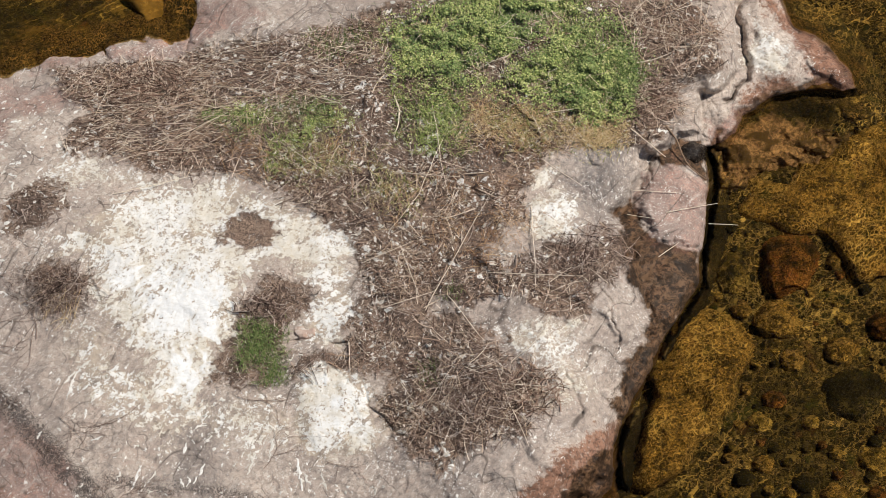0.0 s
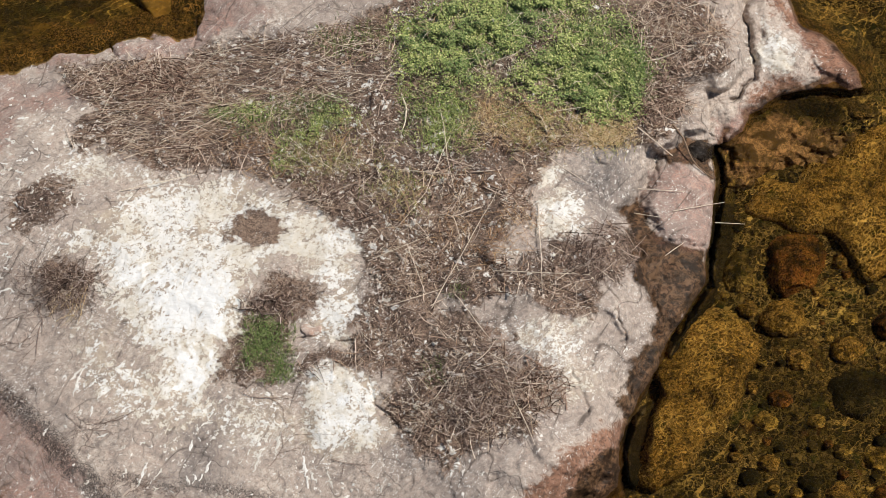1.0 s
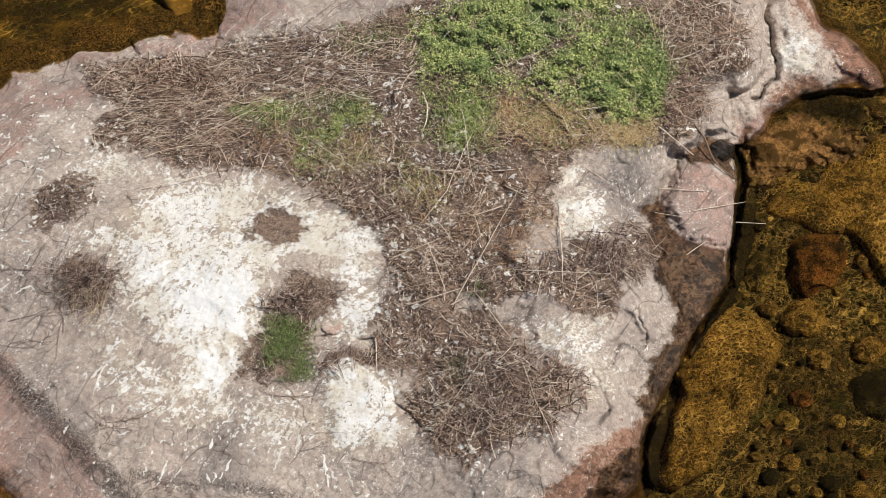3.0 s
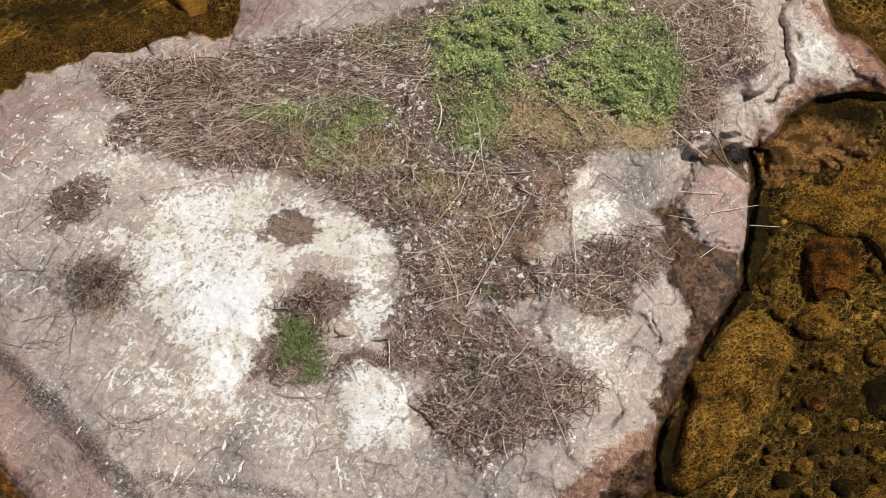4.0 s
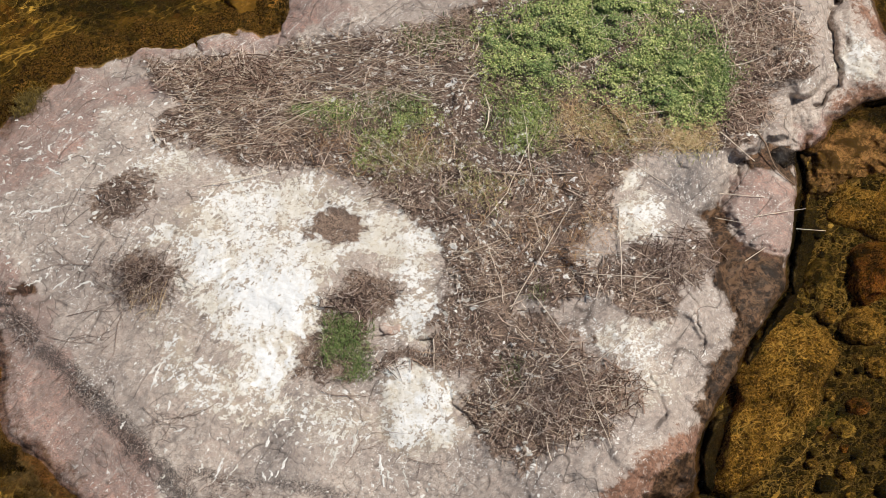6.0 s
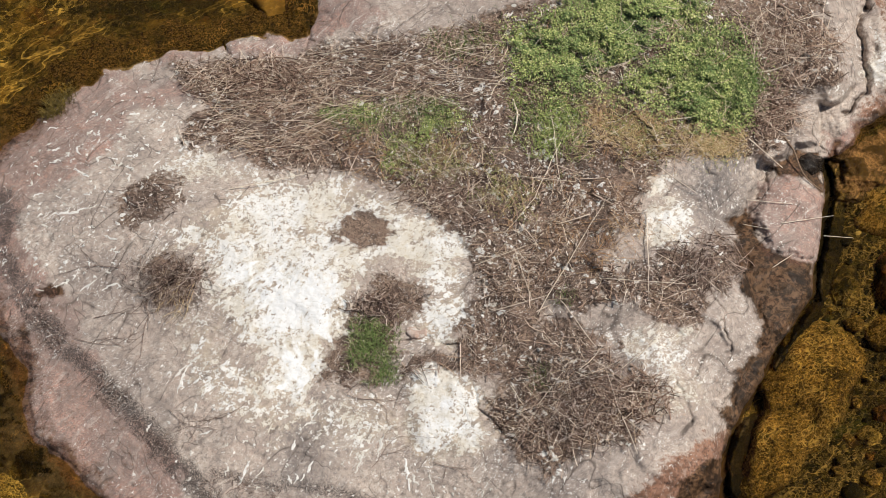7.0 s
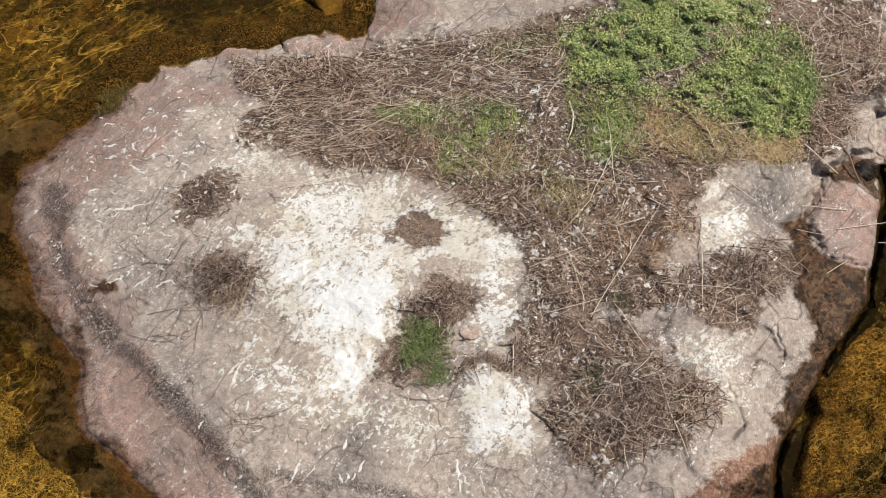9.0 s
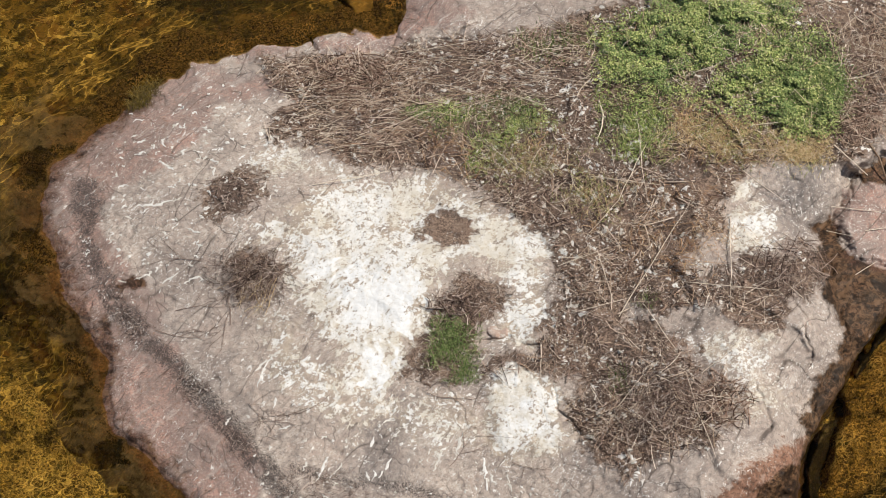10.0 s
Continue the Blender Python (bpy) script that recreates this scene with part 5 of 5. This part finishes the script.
# ---------------------------------------------------------------- green plants
def leaves(name, outlines, count, size, tall, mat, label, seed, patch=0.0, soft=0.06):
    """Low leafy herbs: many small folded leaves over a mounded bed."""
    rng = np.random.default_rng(seed)
    p = strewn(outlines, count, soft, patch, seed)
    n = len(p)
    mound = np.clip(0.5 + 1.25 * fbm(p[:, 0], p[:, 1], 0.22, 3, seed + 7, 0.65), 0.04, 1)
    z = rock_z(p[:, 0], p[:, 1]) + tall * mound * (0.35 + 0.65 * rng.random(n) ** 0.6)
    c = np.stack(lay(p[:, 0], p[:, 1], z), -1)
    th = rng.random(n) * 2 * math.pi
    tilt = rng.normal(size=n) * 0.55 + 0.25
    ln = (size[0] + (size[1] - size[0]) * rng.random(n))[:, None]
    d = np.stack([np.cos(th) * np.cos(tilt), np.sin(th) * np.cos(tilt), -np.sin(tilt)], 1)
    w = np.stack([-np.sin(th), np.cos(th), rng.normal(size=n) * 0.35], 1)
    u = np.cross(d, w)
    v = np.stack([c, c + ln * (0.5 * d + 0.33 * w + 0.10 * u), c + ln * (d - 0.12 * u), c + ln * (0.5 * d - 0.33 * w + 0.10 * u), c + ln * 0.5 * d], 1).reshape(-1, 3)
    i = np.arange(n)[:, None] * 5
    f = np.concatenate([i + [0, 4, 1], i + [4, 2, 1], i + [0, 3, 4], i + [4, 3, 2]])
    return stuff(name, v, f, mat, label, "plants")


def grass(name, outlines, count, length, mat, label, seed, patch=0.0, soft=0.05, flat=0.5):
    """Blades of grass, each bent over to some side."""
    rng = np.random.default_rng(seed)
    p = strewn(outlines, count, soft, patch, seed)
    n = len(p)
    c = np.stack(lay(p[:, 0], p[:, 1], rock_z(p[:, 0], p[:, 1])), -1)
    th = rng.random(n) * 2 * math.pi
    ln = (length[0] + (length[1] - length[0]) * rng.random(n))[:, None]
    lean = (flat * (0.5 + rng.random(n)))[:, None]
    d = np.stack([np.cos(th), np.sin(th), np.zeros(n)], 1)
    w = np.stack([-np.sin(th), np.cos(th), np.zeros(n)], 1) * 0.003
    up = np.array([[0, 0, 1.0]])
    m = c + ln * (0.45 * lean * d + 0.5 * up)
    t = c + ln * (lean * d + (0.85 - 0.4 * lean) * up)
    v = np.stack([c - w, c + w, m + w, m - w, t], 1).reshape(-1, 3)
    i = np.arange(n)[:, None] * 5
    f = np.concatenate([i + [0, 1, 2], i + [0, 2, 3], i + [3, 2, 4]])
    return stuff(name, v, f, mat, label, "grass")


THIN_GREEN = [[(-0.51, 2.17), (-0.13, 2.35), (0.20, 2.19), (0.18, 1.69), (-0.18, 1.56), (-0.47, 1.63)], [(1.69, 3.32), (2.22, 2.91), (2.47, 2.58), (2.08, 2.40), (1.76, 2.65)], [(-2.13, 2.05), (-1.74, 2.14), (-1.29, 2.11), (-1.12, 1.82), (-1.53, 1.65), (-2.05, 1.76)],
              [(-2.71, 1.95), (-2.32, 2.05), (-1.93, 1.93), (-1.92, 1.68), (-2.37, 1.67)], [(-1.51, 3.08), (-0.80, 3.27), (-0.53, 3.10), (-1.05, 2.83), (-1.44, 2.82)]]
leaves("green_herbs", [LEAFY], 48000, (0.012, 0.034), 0.17, LEAF, "dense cushion of fresh green leafy herbs", 301, -0.12, 0.16)
leaves("green_herbs", THIN_GREEN, 2600, (0.012, 0.028), 0.05, LEAF, "thin low green herbs between twigs", 311, 0.3, 0.1)
grass("straw_patch", [[(1.48, 1.79), (1.75, 1.85), (2.04, 1.80), (2.06, 1.57), (1.85, 1.47), (1.56, 1.52)]], 1900, (0.02, 0.07), OCHRE, "tuft of dry ochre grass on the rock edge", 371, 0, 0.07, 1.1)
grass("straw_patch", [[(0.1, 2.05), (0.75, 2.23), (1.14, 2.05), (1.46, 1.84), (2.01, 1.86), (1.97, 1.55), (1.39, 1.53), (0.62, 1.63), (0.1, 1.67)]], 1500, (0.03, 0.10), OCHRE, "thin dry tan grass at the foot of the herbs", 373, 0.1, 0.12, 1.2)
litter("straw_litter", [LEAFY], 160, (0.08, 0.30), (0.0024, 0.005), 0.25, 0.20, STRAW, "dead straw caught in the green herbs", 376)
grass("grass_patch", [[(1.63, 2.73), (2.02, 2.82), (2.22, 2.49), (2.08, 2.07), (1.76, 2.14), (1.50, 2.39)]], 2400, (0.06, 0.15), GRASS, "fine dark green grass at the edge of the herbs", 381, 0, 0.1, 0.8)
grass("grass_patch", THIN_GREEN + [LEAFY], 4200, (0.05, 0.13), GRASS, "short green grass among litter", 321, 0.25, 0.1)
grass("grass_tuft", [[(-2.16, -1.18), (-2.01, -1.06), (-1.87, -1.13), (-1.80, -1.63), (-1.87, -1.79), (-2.05, -1.81), (-2.13, -1.64)]], 1250, (0.04, 0.14), GRASS, "single tuft of fine dark green grass", 331, 0.1, 0.2, 0.8)
grass("yellow_grass", [[(-1.91, 1.47), (-1.40, 1.53), (-1.08, 1.45), (-1.13, 1.16), (-1.64, 1.07), (-1.90, 1.15)], [(-0.88, 1.34), (-0.24, 1.51), (-0.10, 0.86), (-0.35, 0.53), (-0.87, 0.76)], [(1.50, 1.76), (2.01, 1.78), (2.01, 1.53), (1.56, 1.48)], [(0.01, 1.69), (0.85, 2.21), (1.50, 1.80), (1.17, 1.47), (0.40, 1.45)]],
      2000, (0.03, 0.11), OLD_GRASS, "thin yellowing grass on soil", 341, 0.2, 0.15, 0.9)
grass("grass_patch", [[(-0.25, -1.60), (-0.09, -1.59), (-0.06, -1.90), (-0.21, -1.90)], [(0.02, -0.54), (0.17, -0.53), (0.14, -0.69), (0.02, -0.69)]], 260, (0.03, 0.08), GRASS, "small green seedlings on soil", 351)
grass("grass_patch", [[(-1.91, 1.47), (-1.40, 1.53), (-1.08, 1.45), (-1.13, 1.16), (-1.64, 1.07), (-1.90, 1.15)]], 320, (0.04, 0.11), BRIGHT_GRASS, "bright yellow-green grass at the edge of the white crust", 393, 0.2, 0.2, 0.9)
grass("grass_patch", [[(-0.51, 2.21), (-0.13, 2.35), (0.20, 2.19), (0.18, 1.69), (-0.11, 1.42), (-0.43, 1.55)]], 1000, (0.04, 0.12), BRIGHT_GRASS, "bright yellow-green grass below the herbs", 391, 0.5, 0.3, 0.9)
leaves("green_herbs", THIN_GREEN[2:4], 3800, (0.011, 0.026), 0.06, LEAF, "small clumps of dark green herbs among litter", 395, 0.25, 0.08)
grass("seaweed_clump", [[(-5.90, 1.99), (-5.78, 2.12), (-5.66, 2.21), (-5.61, 2.09), (-5.71, 1.87), (-5.81, 1.74), (-5.91, 1.71)]], 700, (0.05, 0.12), WEED, "clump of olive seaweed at the waterline", 361, 0, 0.03, 0.8)


# ---------------------------------------------------------------- single stalks and branches
def stalk(name, line, radius, mat, label, seed, lift=0.03, category="stalk", group=""):
    """One long stick or reed lying along a line, a little bowed."""
    rng = np.random.default_rng(seed)
    o = np.array(line)
    seg = np.r_[0, np.cumsum(np.hypot(*np.diff(o, axis=0).T))]
    t = np.linspace(0, seg[-1], 9)
    a, b = np.interp(t, seg, o[:, 0]), np.interp(t, seg, o[:, 1])
    a = a + seg[-1] * 0.012 * np.cumsum(rng.normal(size=9)) * 0.5
    base = np.maximum(rock_z(a, b), 0.0)
    z = np.maximum(np.interp(t, [0, seg[-1]], [base[0], base[-1]]), base) + radius + lift * np.sin(np.linspace(0.2, 2.9, 9))
    path = np.stack(lay(a, b, z), -1)
    home = path.mean(0)
    v, f = rods((path - home)[None], np.array([radius]), 5)
    ob = new(name, raw_mesh(name, v, f, mat, True))
    ob.location = home
    return tagged(ob, label, category, group)


REED = "long dry straw-coloured reed stalk lying on the litter"
for k, line in enumerate((
        [(-3.05, 1.60), (-2.32, 2.05)], [(-0.12, 2.10), (0.06, 0.79)], [(0.05, 1.73), (-0.23, 0.78), (-0.54, 0.29)], [(0.99, 0.61), (1.02, -0.63)], [(-0.20, -0.86), (0.54, 0.88)],
        [(0.05, -0.65), (0.46, -1.27)], [(0.56, -1.58), (0.94, -2.71)], [(-0.18, -2.13), (0.12, -1.59)], [(-0.55, 1.10), (0.22, 1.03)], [(0.75, -1.57), (1.12, -1.18)],
        [(-2.94, 2.75), (-1.84, 3.07)]) + (
        [(-3.99, 1.71), (-3.74, 1.85)], [(-3.83, 2.34), (-4.00, 1.84)], [(-2.72, 2.37), (-2.01, 2.30)], [(-1.56, 2.57), (-0.58, 2.46)],
        [(-1.19, 2.11), (-1.75, 2.31)], [(-1.78, 1.48), (-1.29, 1.08)], [(-3.74, 0.78), (-2.86, 1.04)], [(0.52, 2.70), (0.78, 2.83)], [(1.17, 1.96), (1.69, 2.06)],
        [(-0.91, -0.20), (-0.28, 0.13)], [(-0.70, -0.83), (-0.08, -0.58)], [(0.49, -0.33), (1.56, -0.38)], [(1.11, 1.30), (1.56, 0.90)], [(-0.47, 0.05), (-0.27, -0.66)])):
    stalk("reed_stalk", line, 0.0048, STRAW, REED, 400 + k, 0.05, group="reed stalks")
for k, line in enumerate(([(2.99, 0.36), (3.32, 0.34)], [(2.13, 0.84), (2.66, 0.80)], [(2.52, 0.52), (3.09, 0.65)], [(2.41, -0.11), (2.64, 0.09)], [(2.08, 0.49), (2.39, 0.43)])):
    stalk("reed_stalk", line, 0.0050, STRAW, "pale dry reed stalk lying out over the rock edge", 440 + k, 0.02, group="reed stalks")
stalk("driftwood_branch", [(2.54, 1.78), (2.65, 1.59), (2.71, 1.39), (2.78, 1.20), (2.98, 0.99)], 0.013, BRANCH, "crooked brown driftwood branch reaching down to the gap", 460, 0.05, "branch")
stalk("driftwood_branch", [(2.15, 1.73), (2.29, 1.59), (2.54, 1.32)], 0.008, STRAW, "yellowish broken branch beside the nest", 463, 0.04, "branch")
stalk("driftwood_branch", [(-0.56, 2.21), (-0.50, 2.01), (-0.52, 1.80), (-0.56, 1.63)], 0.011, STRAW, "short pale crooked branch in the grass", 466, 0.03, "branch")


def dead_branch(start, heading, length, seed, label):
    """A thin dead shrub branch pressed flat on the rock, forking."""
    rng = np.random.default_rng(seed)
    paths, radii = [], []

    def grow(p, th, ln, r, depth):
        pts = [np.array(p)]
        for _ in range(5):
            th += rng.normal() * 0.22
            pts.append(pts[-1] + ln / 5 * np.array([math.cos(th), math.sin(th)]))
        pts = np.array(pts)
        z = rock_z(pts[:, 0], pts[:, 1]) + r + 0.008
        paths.append(np.stack(lay(pts[:, 0], pts[:, 1], z), -1))
        radii.append(r)
        if depth:
            for k in (2, 3, 5):
                grow(pts[k], th + rng.choice([-1, 1]) * (0.35 + 0.4 * rng.random()), ln * (0.45 + 0.25 * rng.random()), r * 0.72, depth - 1)

    grow(start, heading, length, 0.0042, 2)
    home = paths[0][0].copy()
    root = new("dead_branch")
    root.location = home
    for k, (path, r) in enumerate(zip(paths, radii)):
        v, f = rods((path - home)[None], np.array([r]))
        nm = "stem" if k == 0 else "side_twig"
        ob = new(nm, raw_mesh(nm, v, f, DARK_TWIG, False))
        ob.parent = root if k == 0 else stem
        stem = ob if k == 0 else stem
    return tagged(root, label, "branch", "dead branches")


BR = "thin dark dead branch lying flat on bare rock"
for k, (p, th, ln) in enumerate(zip([(-3.32, -2.13), (-4.52, -1.08), (-4.88, -0.38), (-2.26, -2.03), (-1.27, -2.91), (-5.32, -1.37), (-3.51, -3.41), (-1.94, -3.00), (-5.12, -1.09), (-4.19, -2.30)], (-2.0, -2.4, 2.9, -0.9, -0.5, -0.4, 0.6, 0.9, 0.3, -1.0), (0.65, 0.5, 0.45, 0.5, 0.35, 0.5, 0.4, 0.5, 0.5, 0.4))):
    dead_branch(p, th, ln, 480 + k, BR)


# ---------------------------------------------------------------- droppings
def splashes(name, lines, width, seed, label):
    """Run-out white droppings: wavering strips a few millimetres thick."""
    rng = np.random.default_rng(seed)
    V, F, off = [], [], 0
    for line in lines:
        o = np.array(line)
        seg = np.r_[0, np.cumsum(np.hypot(*np.diff(o, axis=0).T))]
        n = max(6, int(seg[-1] / 0.03))
        t = np.linspace(0, seg[-1], n)
        a = np.interp(t, seg, o[:, 0]) + 0.010 * rng.normal(size=n)
        b = np.interp(t, seg, o[:, 1]) + 0.010 * rng.normal(size=n)
        th = np.arctan2(np.gradient(b), np.gradient(a))
        w = width * (0.35 + 0.9 * rng.random(n)) * np.sin(np.linspace(0.5, 2.8, n))
        for sgn in (-1, 0, 1):
            aa, bb = a - sgn * w * np.sin(th), b + sgn * w * np.cos(th)
            V.append(np.stack(lay(aa, bb, rock_z(aa, bb) + (0.005 if sgn == 0 else 0.001)), -1))
        i = np.arange(n - 1)
        for r in (0, 1):
            F.append(np.stack([off + r * n + i, off + r * n + i + 1, off + (r + 1) * n + i + 1, off + (r + 1) * n + i], 1))
        off += 3 * n
    return stuff(name, np.concatenate(V), np.concatenate(F), SPLASH, label, "droppings", True)


splashes("dropping_streak", [
    [(-3.99, -1.65), (-4.07, -1.80), (-4.12, -2.07)], [(-3.99, -1.65), (-3.87, -1.54)], [(-3.28, -2.95), (-3.33, -3.19), (-3.37, -3.30)], [(-4.42, -2.61), (-4.37, -2.50)], [(-5.06, -0.71), (-4.96, -0.60), (-4.87, -0.59), (-4.89, -0.69)],
    [(-5.30, -0.72), (-5.15, -0.58)], [(-5.70, 0.35), (-5.44, 0.40), (-5.32, 0.45)], [(-5.47, 1.00), (-5.32, 0.89)], [(-2.70, -2.46), (-2.58, -2.42)], [(-2.82, -2.80), (-2.79, -2.65)], [(-2.70, -3.21), (-2.59, -2.94)],
    [(-5.26, 0.46), (-5.20, 0.50)], [(-4.93, 1.82), (-4.81, 1.86)], [(-2.12, -3.08), (-2.04, -2.78)], [(-1.58, -2.85), (-1.53, -3.29)], [(-4.16, -1.84), (-4.03, -1.69)], [(-1.83, -2.55), (-1.89, -2.85)],
    [(-1.26, -3.29), (-1.33, -3.06)], [(-1.51, -3.07), (-1.43, -3.22)], [(-4.75, -1.41), (-4.75, -1.36)], [(0.78, 3.39), (0.91, 3.48)]], 0.017, 501, "white run-out bird droppings on rock")


def flecks(name, outlines, count, size, seed, label, patch=0.0):
    """Small dried flakes of droppings and shell."""
    rng = np.random.default_rng(seed)
    p = strewn(outlines, count, 0.05, patch, seed)
    n = len(p)
    k = 6
    th = np.arange(k) * 2 * math.pi / k
    r = (size[0] + (size[1] - size[0]) * rng.random(n) ** 4)[:, None] * (0.3 + 1.2 * rng.random((n, k)))
    squash, turn = 0.3 + 0.6 * rng.random((n, 1)), rng.random((n, 1)) * 6.28
    ex, ey = r * np.cos(th), r * np.sin(th) * squash
    a = p[:, :1] + ex * np.cos(turn) - ey * np.sin(turn)
    b = p[:, 1:] + ex * np.sin(turn) + ey * np.cos(turn)
    rim = np.stack(lay(a, b, rock_z(a, b) + 0.002), -1)
    top = np.stack(lay(p[:, 0], p[:, 1], rock_z(p[:, 0], p[:, 1]) + 0.007), -1)[:, None]
    v = np.concatenate([top, rim], 1).reshape(-1, 3)
    i = np.arange(n)[:, None, None] * (k + 1)
    j = np.arange(k)[None, :, None]
    f = np.concatenate([i + 0 * j, i + 1 + j, i + 1 + (j + 1) % k], 2).reshape(-1, 3)
    return stuff(name, v, f, SPLASH, label, "droppings")


flecks("dropping_fleck", SOIL[:3], 3800, (0.007, 0.050), 521, "white flecks of droppings and shell on the soil", 0.35)
flecks("dropping_fleck", PATCHY + PATCHY_THIN, 420, (0.004, 0.035), 531, "white flecks of droppings on bare rock", 0.3)


def wandering(outlines, count, length, aim, spread, seed):
    """Short crooked lines strewn inside outlines, lying more or less one way."""
    rng = np.random.default_rng(seed)
    lines = []
    for p in strewn(outlines, count, 0.05, 0.0, seed):
        th, ln = aim + spread * rng.normal(), length[0] + (length[1] - length[0]) * rng.random() ** 3
        line = [p]
        for _ in range(3):
            th += 0.45 * rng.normal()
            line.append(line[-1] + ln / 3 * np.array([math.cos(th), math.sin(th)]))
        lines.append(line)
    return lines


splashes("dropping_streak", wandering([NORTHWEST], 130, (0.02, 0.15), 0.35, 0.6, 541), 0.014, 543, "short white squirts of droppings on grey rock")
splashes("dropping_streak", wandering([SOUTH], 70, (0.02, 0.16), -1.9, 0.4, 551), 0.013, 553, "white runs of droppings down the rock flank")
